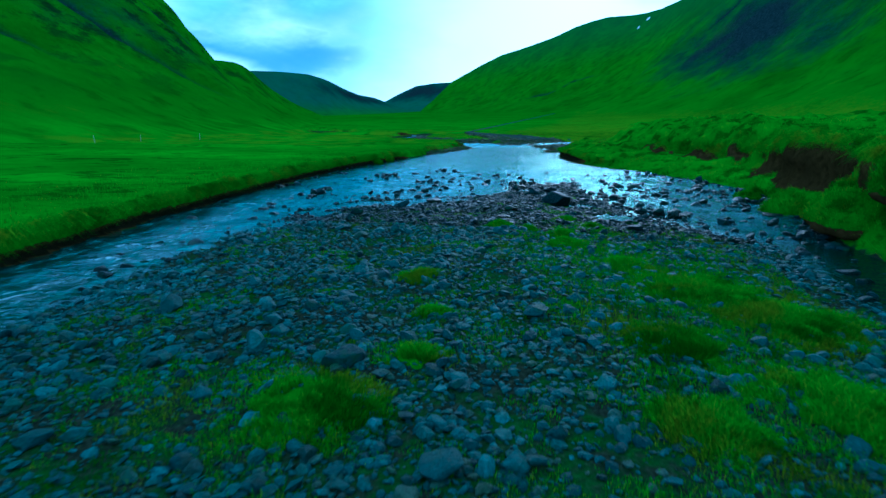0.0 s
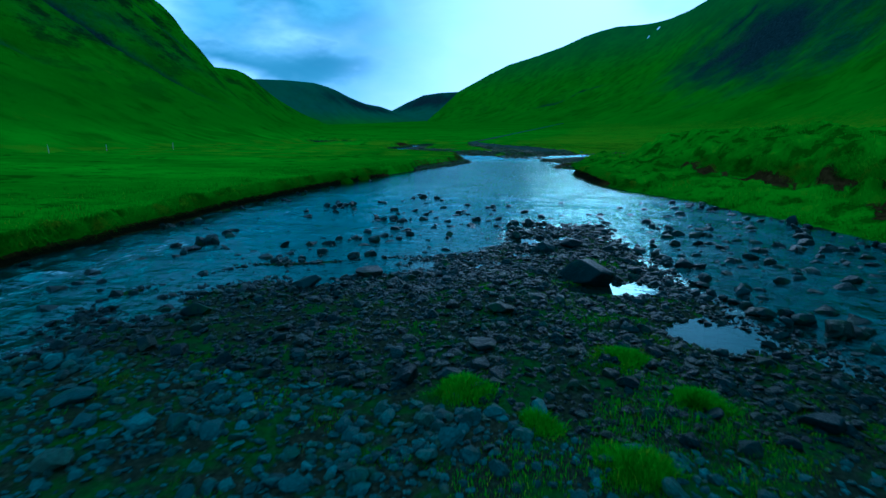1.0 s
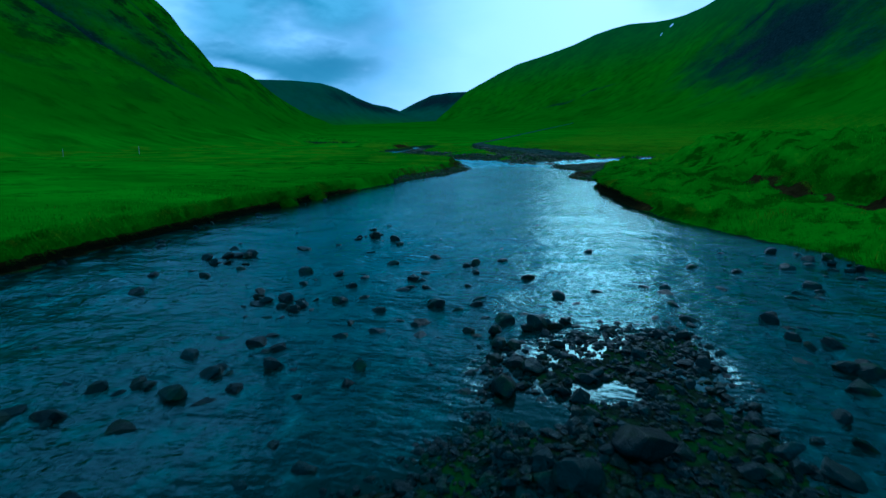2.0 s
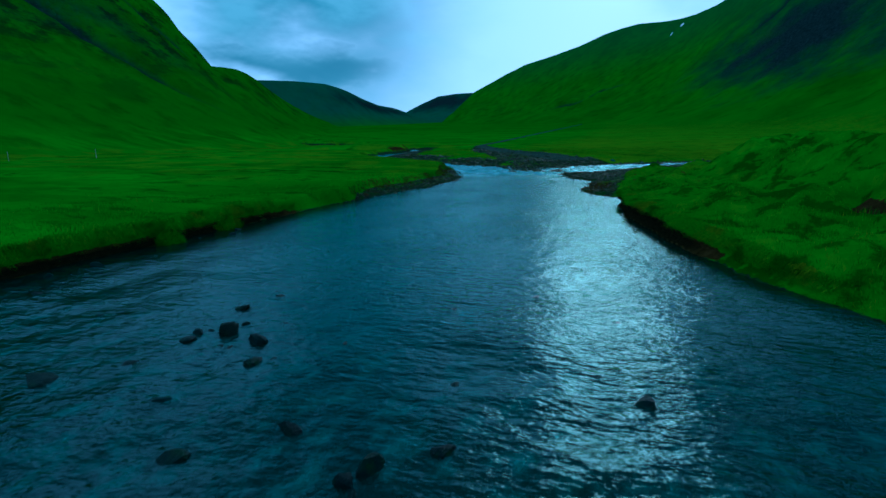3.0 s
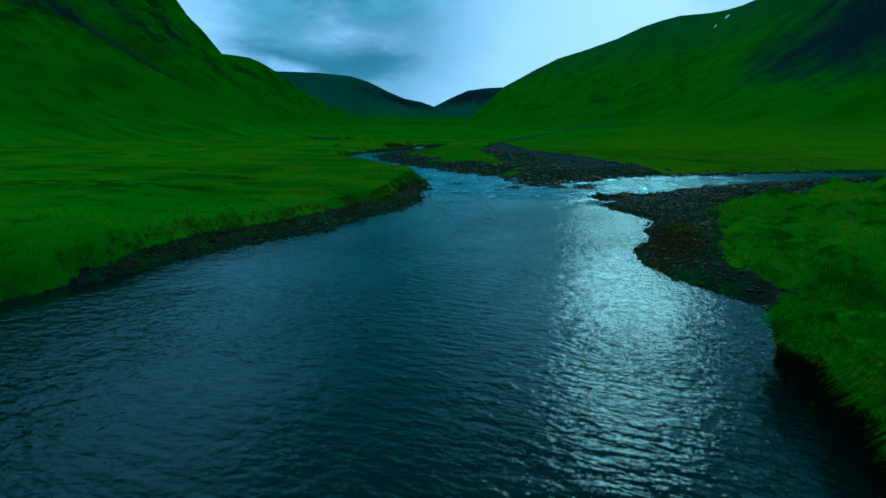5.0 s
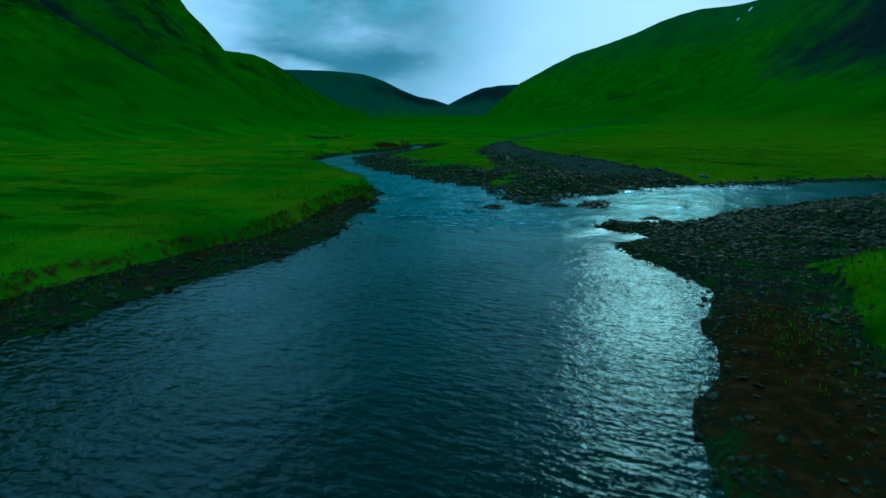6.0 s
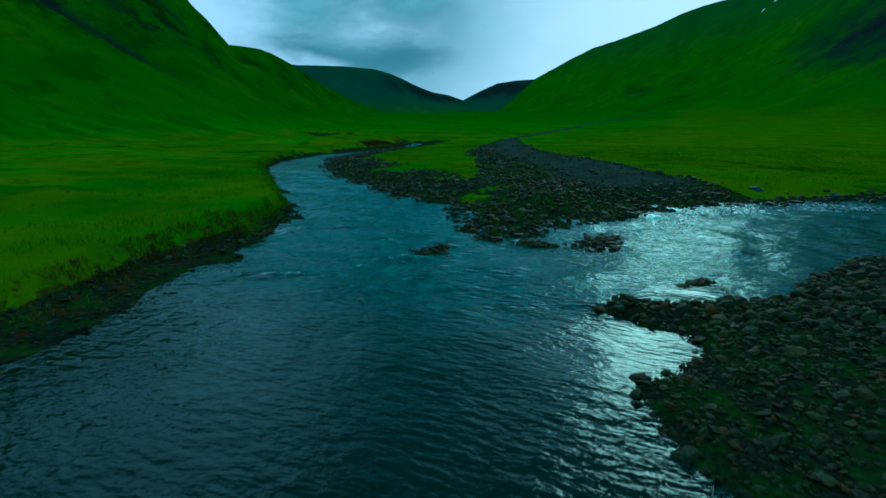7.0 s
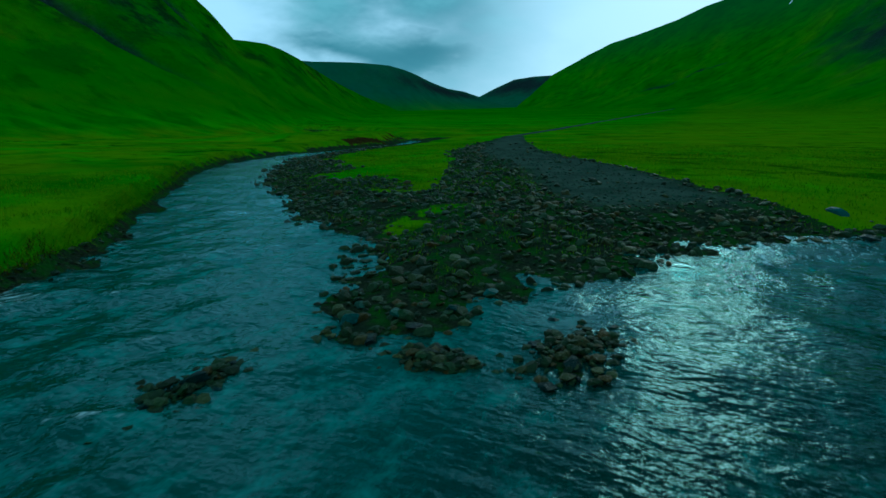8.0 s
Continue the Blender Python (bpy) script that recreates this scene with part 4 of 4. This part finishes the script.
def blades(name, label, x, y, tall, wide, rng, lean=None, sink=0.0, z=None, droop=0.0):
    """Grass: one bent, tapering blade at each place."""
    n = len(x)
    if z is None:
        z = survey(x, y)[0]
    a = rng.uniform(0, 2 * np.pi, n)
    side = np.stack([np.cos(a), np.sin(a), np.zeros(n)], -1) * wide[:, None] / 2
    b = rng.uniform(0, 2 * np.pi, n)
    tip = np.stack([np.cos(b), np.sin(b)], -1) * (rng.uniform(0.15, 0.6, n) * tall)[:, None]
    up = np.ones(n)
    if lean is not None:
        tip += lean * tall[:, None]
        up = 1 - 0.75 * np.clip(np.hypot(*lean.T), 0, 1.2)
    root = np.stack([x, y, z - sink], -1)
    mid = root + np.concatenate([tip * 0.32, (tall * (0.35 + 0.25 * up))[:, None]], -1)
    end = root + np.concatenate([tip, (tall * (up * 0.92 - droop))[:, None]], -1)
    v = np.stack([root - side, root + side, mid + side * 0.8, mid - side * 0.8, end], 1).reshape(-1, 3)
    k = (np.arange(n) * 5)[:, None]
    f = np.concatenate([k + [0, 1, 2], k + [0, 2, 3], k + [3, 2, 4]])
    return tagged(new(name, mesh_of(name, v, f, BLADE, False)), label, "grass", kind="stuff")


TUFTS = [(2.0, -5.4, 0.72), (5.6, -1.4, 1.1), (6.4, -2.1, 1.0), (5.0, -3.4, 0.6), (6.1, -4.2, 0.8), (5.0, -4.8, 0.5), (2.5, -4.3, 0.32), (1.7, -1.7, 0.35), (2.3, -3.1, 0.25), (3.6, 1.0, 0.35), (4.6, -0.4, 0.5), (3.5, 3.9, 0.3), (2.1, 2.7, 0.28), (4.1, 3.1, 0.25), (2.8, 2.3, 0.2), (3.5, 1.9, 0.3)]


def build_grass():
    rng = np.random.default_rng(9)
    # turf along the banks, hanging over the edge
    for name, key, edge, lo, hi, deep, many, label in (("bank_grass_left", "left", LEFT, -8, 62, 3.2, 260000, "long green grass overhanging the cut river bank"), ("bank_grass_right", "right", RIGHT, -6, 46, 5.5, 330000, "long green grass on the hummocky bank above the river")):
        x0, x1 = (-22, -5) if key == "left" else (-0.5, 16)
        x, y = rng.uniform(x0, x1, many), rng.uniform(lo, hi, many)
        d = inland(x, y, key, edge)
        z, shore, gravel, earth = survey(x, y)
        fade = np.exp(-np.maximum(d, 0) / deep) * ease(-d, -3.2 * deep, -1.2 * deep)
        ok = (d > np.where((key == "right") & (y > 22), 0.3, 0.1)) & (gravel < 0.45) & (earth < 0.5) & (rng.uniform(0, 1, many) < fade)
        x, y, d, z = x[ok], y[ok], d[ok], z[ok]
        ox, oy = outward(x, y, key, edge)
        hang = np.exp(-np.maximum(d - 0.1, 0) / 0.35) * np.where((key == "right") & (y > 22), 0.45, 1.0)
        px, py = overhang(x, y, z)
        tall = (0.05 + 0.08 * rng.uniform(0, 1, len(x))) * (0.6 + 1.7 * value_noise(x * 0.9, y * 0.9, 8) ** 2)
        if key == "right":
            lip = np.exp(-np.abs(d - cut_line(x, y) - 0.75) / 0.3) * (y < 27)
            hang = np.maximum(hang, 0.9 * lip)
        tall = tall * (1 + 1.3 * hang) * np.where(y > 28, 0.7, 1.0)
        wide = 0.008 + 0.008 * rng.uniform(0, 1, len(x)) + 0.0006 * np.maximum(d, 0)
        blades(name, label, px, py, tall, wide, rng, np.stack([ox, oy], -1) * (1.1 * hang)[:, None], 0.02, z)
    # fringes of long grass that hang over bare scarps and undercut edges
    for name, key, edge, lo, hi, many, label in (("scarp_fringe", "right", RIGHT, -4, 27, 420000, "long grass hanging over the bare earth scarp"), ("bank_fringe_left", "left", LEFT, -8, 27, 450000, "long grass hanging over the undercut bank"), ("bank_fringe_right", "right", RIGHT, 22, 35.5, 300000, "long grass drooping over the undercut bank"), ("bank_fringe_upper", "left", LEFT, 49, 72, 150000, "long grass hanging over the upper undercut bank")):
        x0, x1 = {"scarp_fringe": (4, 16), "bank_fringe_left": (-11, -4), "bank_fringe_right": (0, 6), "bank_fringe_upper": (-30, -9)}[name]
        x, y = rng.uniform(x0, x1, many), rng.uniform(lo, hi, many)
        d = inland(x, y, key, edge) + 0.5 * fbm(x * 0.8, y * 0.8, 4, 3)
        back = d - cut_line(x, y) - 0.3 if name == "scarp_fringe" else d - 0.12 if name == "bank_fringe_right" else d
        ok = (back > 0.18) & (back < 0.62)
        x, y = x[ok], y[ok]
        z = survey(x, y)[0]
        ox, oy = outward(x, y, key, edge)
        px, py = overhang(x, y, z)
        n = len(x)
        tall = rng.uniform(0.12, 0.34, n) * (0.6 + 0.9 * value_noise(x * 1.4, y * 1.4, 18))
        tall = tall * (0.55 if name == "bank_fringe_right" else 1.0)
        blades(name, label, px, py, tall, rng.uniform(0.005, 0.011, n), rng, np.stack([ox, oy], -1) * rng.uniform(0.5, 1.1, n)[:, None], 0.01, z + 0.01, 0.55)
    # tufts on the bar
    xs, ys, hs = [], [], []
    for k, (cx, cy, r) in enumerate(TUFTS):
        big = r > 0.45
        top = new("grass_tuft")
        top.location = (cx, cy, survey(np.array([cx]), np.array([cy]))[0][0])
        tagged(top, "broad soft bright green grass tuft among dark stones" if big else "small bright green grass tuft among dark stones", "grass tuft", group="grass tufts on the gravel bar")
        # the matted foot of the tuft, a low uneven dome
        bm = bmesh.new()
        bmesh.ops.create_icosphere(bm, subdivisions=4, radius=1.0)
        for v in bm.verts:
            p = v.co.copy()
            f = 1 + 0.5 * noise.noise(p * 1.1 + Vector((k * 3.7, 0, 0))) + 0.2 * noise.noise(p * 3.6 + Vector((0, k * 2.1, 0)))
            v.co = Vector((p.x * r * 0.5 * f, p.y * r * 0.44 * f, max(p.z, -0.3) * (0.03 + 0.03 * r) * f))
        me = bpy.data.meshes.new("cushion")
        bm.to_mesh(me)
        bm.free()
        me.polygons.foreach_set("use_smooth", np.ones(len(me.polygons), bool))
        me.materials.append(MAT)
        new("cushion", me).parent = top
        n = int(30000 * r * (0.45 + r))
        u, w = rng.normal(0, 0.5, n) * r * 1.15, rng.normal(0, 0.5, n) * r
        keep = fbm((cx + u) * 4.5, (cy + w) * 4.5, 3, 300) * 1.3 + 0.2 - 0.16 * (u * u + w * w) / (r * r) > 0.02
        u, w = u[keep], w[keep]
        n = len(u)
        dome = np.exp(-1.6 * (u * u + w * w) / (r * r))
        tall = (0.03 + 0.12 * rng.uniform(0, 1, n) ** 1.5) * (0.5 + 0.6 * dome)
        grass = blades("tuft_grass", "", u, w, tall, 0.003 + 0.005 * rng.uniform(0, 1, n), rng, np.stack([u, w], -1) / r * 0.35, 0.01, (0.02 + 0.025 * r) * dome + survey(cx + u, cy + w)[0] - top.location[2])
        del grass["kind"], grass["category"]
        grass.parent = top
    n = 420000
    x, y = rng.uniform(-3.5, 7.5, n), rng.uniform(-8, 9, n)
    patch = 0.6 * fbm(x * 0.75, y * 0.75, 4, 120) + 0.75 * fbm(x * 2.6, y * 2.6, 3, 122) + 0.02 * (x - 2) - 0.01 * (y + 2) + 0.2 * ease(x + 0.25 * y, 2.6, 4.2) * (1 - ease(y, -0.5, 1.5)) + 0.09 * np.exp(-(((x - 3.6) / 1.5) ** 2 + ((y - 2.2) / 1.7) ** 2))
    ok = (inland(x, y, "bar") > 0.6) & (patch + rng.normal(0, 0.02, n) > 0.025 + 0.03 * ease(y, 2, 5))
    xs.append(x[ok]), ys.append(y[ok]), hs.append((0.02 + 0.045 * rng.uniform(0, 1, ok.sum())) * (0.6 + 2.5 * np.clip(patch[ok] - 0.03, 0, 0.3)))
    x, y, h = np.concatenate(xs), np.concatenate(ys), np.concatenate(hs)
    blades("bar_grass", "bright green grass tufts growing among the stones", x, y, h, 0.003 + 0.005 * rng.uniform(0, 1, len(x)), rng)
    # grass on the stony point and spit, and ragged tussocks over the near plain
    n = 60000
    x, y = rng.uniform(-24, 12, n), rng.uniform(52, 84, n)
    z, shore, gravel, earth = survey(x, y)
    ok = (inland(x, y, "point", POINT) > 0.4) & (gravel < 0.5)
    x, y = x[ok], y[ok]
    blades("point_grass", "short green grass behind the gravel point", x, y, 0.04 + 0.06 * rng.uniform(0, 1, len(x)), 0.012 + 0.012 * rng.uniform(0, 1, len(x)), rng)


    n = 150000
    x, y = rng.uniform(-24, 6, n), rng.uniform(33, 66, n)
    z, shore, gravel, earth = survey(x, y)
    patch = fbm(x * 0.6, y * 0.6, 4, 140)
    ok = (shore > 0.5) & (gravel > 0.4) & (patch + rng.normal(0, 0.04, n) > np.where(x < -6.5, -0.04, 0.09)) & (trodden(x, y) < 0.3)
    x, y = x[ok], y[ok]
    blades("stone_grass", "thin green grass and moss between the stones", x, y, 0.03 + 0.06 * rng.uniform(0, 1, len(x)), 0.006 + 0.008 * rng.uniform(0, 1, len(x)), rng)
    n = 160000
    x, y = rng.uniform(-16, -6.5, n), rng.uniform(32, 52, n)
    d = inland(x, y, "left", LEFT)
    edge = 1.05 * ease(y, 31, 36) * (1 - 0.75 * ease(y, 46, 51))
    ok = (np.abs(d - edge - 0.05 + 0.3 * fbm(x, y, 3, 150)) < 0.3) & (d > 0.25) & (fbm(x * 1.3, y * 1.3, 3, 151) + rng.normal(0, 0.05, n) > 0.0)
    x, y = x[ok], y[ok]
    scrub = blades("bank_scrub", "low brown heath and dead grass along the gravel edge", x, y, 0.04 + 0.1 * rng.uniform(0, 1, len(x)), 0.006 + 0.008 * rng.uniform(0, 1, len(x)), rng)
    scrub.data.materials[0] = SCRUB
    scrub["category"] = "scrub"


def scrub_material():
    m = Nodes("brown_scrub", 0.8, 0.0)
    m.color(m.ramp(m.geo.outputs["Random Per Island"], (0.0, (0.02, 0.02, 0.003)), (0.5, (0.06, 0.045, 0.01)), (0.85, (0.06, 0.09, 0.003)), (1.0, (0.16, 0.11, 0.03))))
    return m.mat


SCRUB = scrub_material()
build_grass()


# ---- turf that has slumped from the banks ----
def build_turf():
    rng = np.random.default_rng(21)
    for i, (x, y, r, h) in enumerate(TURF):
        bm = bmesh.new()
        bmesh.ops.create_icosphere(bm, subdivisions=4, radius=1.0)
        base = survey(np.array([x]), np.array([y]))[0][0]
        for v in bm.verts:
            p = v.co.copy()
            k = 1 + 0.28 * noise.noise(p * 1.4 + Vector((i * 3.1, 0, 0))) + 0.1 * noise.noise(p * 4.2 + Vector((0, i * 2.7, 0)))
            v.co = Vector((p.x * r * k, p.y * r * 1.15 * k, max(p.z, -0.35) * h * k))
        me = bpy.data.meshes.new("sod")
        bm.to_mesh(me)
        bm.free()
        co = np.array([v.co[:] for v in me.vertices])
        me.polygons.foreach_set("use_smooth", np.ones(len(me.polygons), bool))
        a = me.attributes.new("earth", "FLOAT", "POINT")
        a.data.foreach_set("value", (1 - ease(co[:, 2], -0.3 * h, 0.12 * h)).astype(np.float32))
        me.materials.append(GROUND)
        top = new("turf_lump")
        top.location = (x, y, base - 0.14)
        tagged(top, "slumped lump of grassy turf at the foot of the bank", "turf", group="turf lumps along the banks")
        sod = new("sod", me)
        sod.parent = top
        pick = rng.choice(np.flatnonzero(co[:, 2] > -0.05 * h), 5200)
        p = co[pick] + rng.normal(0, 0.03, (len(pick), 3))
        lean = p[:, :2] / r * 0.6
        grass = blades("turf_grass", "", p[:, 0], p[:, 1], rng.uniform(0.06, 0.16, len(p)), rng.uniform(0.006, 0.014, len(p)), rng, lean, 0.02, p[:, 2])
        del grass["kind"], grass["category"]
        grass.parent = top


TURF = [(9.0, 7.0, 0.55, 0.7), (8.9, 9.9, 0.45, 0.5), (9.2, 3.7, 0.75, 0.6), (9.6, 2.2, 0.8, 0.55), (9.7, 5.0, 0.6, 0.7), (-9.3, 24.8, 0.35, 0.4), (-9.2, 22.6, 0.3, 0.35)]
build_turf()


# ---- fence posts on the plain ----
def post_material():
    m = Nodes("weathered_post", 0.8, 0.2)
    m.color(m.ramp(m.noise(9, 5, 0.6, (1, 1, 0.15)), (0.3, (0.2, 0.21, 0.17)), (0.7, (0.42, 0.44, 0.36))))
    return m.mat


def build_posts():
    wood = post_material()
    v, f = [], []
    for h, r in ((-0.2, 0.045), (0.0, 0.044), (0.9, 0.04), (1.0, 0.036), (1.03, 0.02)):
        v += [(r * math.cos(k * math.pi / 4) + 0.02 * h, r * math.sin(k * math.pi / 4), h) for k in range(8)]
    f = [(i * 8 + k, i * 8 + (k + 1) % 8, i * 8 + 8 + (k + 1) % 8, i * 8 + 8 + k) for i in range(4) for k in range(8)]
    f += [(32, 33, 34, 35), (32, 35, 36, 39), (36, 37, 38, 39)]
    me = mesh_of("fence_post", v, f, wood, False)
    for i, (x, y) in enumerate(((-49.3, 38), (-45.4, 49.9), (-50.5, 45.5))):
        ob = new("fence_post", me)
        z = survey(np.array([x]), np.array([y]))[0][0]
        ob.matrix_world = pose(x, y, z, 2 - i, i * 1.5 - 2, i * 40) @ Matrix.Diagonal((0.55, 0.55, 0.85, 1))
        tagged(ob, "pale weathered wooden fence post standing in the grass", "fence post", group="fence posts on the plain")


build_posts()


# ---- hills ----
def build_hill(name, label, crest, foot, fine, scree=None, snow=None, seed=0, rise=1.4, material=HILL, clefts=()):
    """A hillside lofted from its foot to its crest line, with gullies down the slope and a back that falls away."""
    crest, foot = np.array(crest, float), np.array(foot, float)

    def along(p, n):
        s = np.r_[0, np.cumsum(np.hypot(*np.diff(p[:, :2], axis=0).T))]
        u = np.linspace(0, s[-1], n)
        return np.stack([np.interp(u, s, p[:, k]) for k in range(p.shape[1])], -1)

    n = fine
    c = along(crest, n)
    for k in range(2):
        c[:, k] = np.convolve(np.pad(c[:, k], 15, "edge"), np.ones(31) / 31, "valid")
    idx = np.linspace(0, 1, len(foot))
    part = np.linspace(0, 1, n)
    f = np.stack([np.interp(part, idx, foot[:, k]) for k in range(2)], -1)
    m = fine * 2 // 3
    v = np.linspace(0, 1, m)[:, None]
    x = f[None, :, 0] * (1 - v) + c[None, :, 0] * v
    y = f[None, :, 1] * (1 - v) + c[None, :, 1] * v
    z0 = survey(f[:, 0], f[:, 1])[0] - 0.6
    prof = 0.03 * v + 0.97 * v**rise
    z = z0[None] * (1 - prof) + c[None, :, 2] * prof
    run = np.arange(n)[None] * (np.hypot(*np.diff(c[:, :2], axis=0).T).sum() / n)
    scale = (c[:, 2].max()) * 0.01
    gully = np.abs(fbm(run / 28.0 + 0 * v + 0.6 * fbm(x / 40, y / 40, 3, seed + 9), v * 1.6, 4, seed)) * 9
    body = np.sin(np.pi * np.clip(v, 0, 1)) ** 0.7
    z = z - scale * gully * body * 0.7 + scale * 5 * fbm(x / 22, y / 22, 5, seed + 4) * body + scale * 0.6 * fbm(x / 5, y / 5, 4, seed + 5) * ease(v, 0, 0.1)
    # rocky clefts cut down the face
    cleft = np.zeros_like(z)
    for u0, v0, u1, v1, wide, deep in clefts:
        du, dv = u1 - u0, v1 - v0
        U, V2 = np.repeat(part[None], m, 0) + 0.012 * fbm(x / 9, y / 9, 3, seed + 70), np.repeat(v, n, 1)
        t = np.clip(((U - u0) * du + (V2 - v0) * dv) / (du * du + dv * dv), 0, 1)
        far = np.hypot(U - u0 - t * du, (V2 - v0 - t * dv) * 0.35)
        cut = np.exp(-(far / wide) ** 2) * np.sin(np.pi * (0.15 + 0.7 * t))
        z = z - deep * cut
        cleft = np.maximum(cleft, cut)
    # the back of the hill
    bk = np.linspace(0.06, 1, 10)[:, None]
    away = np.stack([c[:, 0], c[:, 1] - 20], -1)
    away /= np.linalg.norm(away, axis=1)[:, None]
    xb, yb = c[None, :, 0] + away[None, :, 0] * 160 * bk, c[None, :, 1] + away[None, :, 1] * 160 * bk
    zb = c[None, :, 2] * (1 - bk**1.5) - 3 * bk
    X, Y, Z = np.vstack([x, xb]), np.vstack([y, yb]), np.vstack([z, zb])
    rows = X.shape[0]
    me = bpy.data.meshes.new(name)
    i = (np.arange(rows - 1)[:, None] * n + np.arange(n - 1)[None]).ravel()
    quads = np.stack([i, i + 1, i + n + 1, i + n], -1)
    me.from_pydata(np.stack([X, Y, Z], -1).reshape(-1, 3).tolist(), [], quads.tolist())
    me.polygons.foreach_set("use_smooth", np.ones(len(quads), bool))
    V = np.vstack([np.repeat(v, n, 1), np.ones((10, n))])
    U = np.repeat(part[None], rows, 0)
    for key, fn in (("scree", scree), ("snow", snow)):
        a = me.attributes.new(key, "FLOAT", "POINT")
        values = fn(U, V) if fn else np.zeros_like(U)
        if key == "scree":
            values = np.maximum(values, 0.8 * np.vstack([cleft, np.zeros((10, n))]))
        a.data.foreach_set("value", values.astype(np.float32).ravel())
    me.materials.append(material)
    return tagged(new(name, me), label, "hill", kind="structure")


def spot(u0, v0, ru, rv):
    return lambda U, V: np.clip(1 - np.hypot((U - u0) / ru, (V - v0) / rv), 0, 1)


LEFT_CREST = [(-170, 20, 83), (-168, 60, 78), (-163, 95, 70.8), (-154, 121, 63.0), (-148, 137, 55.6), (-142, 154, 45.2), (-141, 158, 42.0), (-139, 162, 36.8), (-137, 167, 33.2), (-136, 171, 29.8),
              (-135, 174, 27.4), (-141, 190, 28.1), (-148, 205, 27.9), (-155, 221, 27), (-171, 253, 24.3), (-187, 297, 19.8), (-203, 346, 14.9), (-212, 393, 10.8)]
build_hill("hill_left", "steep green hillside with dark crags and gullies", LEFT_CREST,
           [(-45, 0), (-45, 40), (-50, 80), (-60, 120), (-82, 165), (-110, 215), (-135, 265), (-160, 315), (-185, 375)], 240, scree=lambda U, V: 0.6 * spot(0.27, 0.72, 0.2, 0.25)(U, V), seed=3, material=CRAGGY, rise=1.95, clefts=[(0.17, 0.97, 0.34, 0.42, 0.011, 3.0), (0.3, 0.95, 0.38, 0.72, 0.008, 2.0), (0.08, 0.85, 0.2, 0.5, 0.01, 2.2)])
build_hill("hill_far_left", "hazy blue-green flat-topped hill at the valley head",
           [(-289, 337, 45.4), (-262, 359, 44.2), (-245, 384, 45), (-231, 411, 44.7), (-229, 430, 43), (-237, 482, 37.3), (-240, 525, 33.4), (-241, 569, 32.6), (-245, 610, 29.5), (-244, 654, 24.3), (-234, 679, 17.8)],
           [(-200, 330), (-195, 370), (-190, 400), (-190, 450), (-195, 500), (-200, 560), (-205, 620), (-210, 680)], 160, scree=spot(0.5, 0.8, 0.5, 0.4), seed=13, material=HAZY_HILL)
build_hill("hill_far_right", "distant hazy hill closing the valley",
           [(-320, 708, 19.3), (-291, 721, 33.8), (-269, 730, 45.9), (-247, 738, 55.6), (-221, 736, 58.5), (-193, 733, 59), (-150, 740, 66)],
           [(-290, 640), (-260, 640), (-230, 645), (-200, 645), (-150, 650)], 120, scree=spot(0.5, 0.8, 0.6, 0.5), seed=23, material=HAZY_HILL)
RIGHT_CREST = [(-214, 622, 12), (-207, 667, 31), (-193, 692, 49.1), (-183, 695, 55.9), (-163, 689, 63.8), (-139, 675, 74), (-110, 660, 82.5), (-81, 634, 86.9), (-44, 608, 92.5), (-22, 589, 98.7),
               (-7, 574, 101.2), (10, 564, 102.1), (32, 548, 99), (46, 537, 97.7), (52, 517, 97.5), (61, 495, 99), (87, 451, 105.2), (113, 382, 109.2), (134, 321, 108.5), (150, 240, 105), (160, 150, 100), (165, 60, 95)]
build_hill("hill_right", "long green hillside with a dark scree face and a snow patch", RIGHT_CREST,
           [(-180, 560), (-150, 540), (-120, 510), (-90, 470), (-60, 420), (-30, 360), (0, 300), (25, 240), (45, 180), (60, 120), (70, 60), (75, 10)], 260,
           scree=spot(0.63, 0.6, 0.2, 0.5), snow=lambda U, V: np.maximum(spot(0.437, 0.95, 0.004, 0.035)(U, V), spot(0.43, 0.9, 0.0035, 0.045)(U, V)), seed=33, rise=1.7, clefts=[(0.42, 0.6, 0.3, 0.3, 0.005, 2.5), (0.6, 0.9, 0.55, 0.6, 0.006, 2.5)])
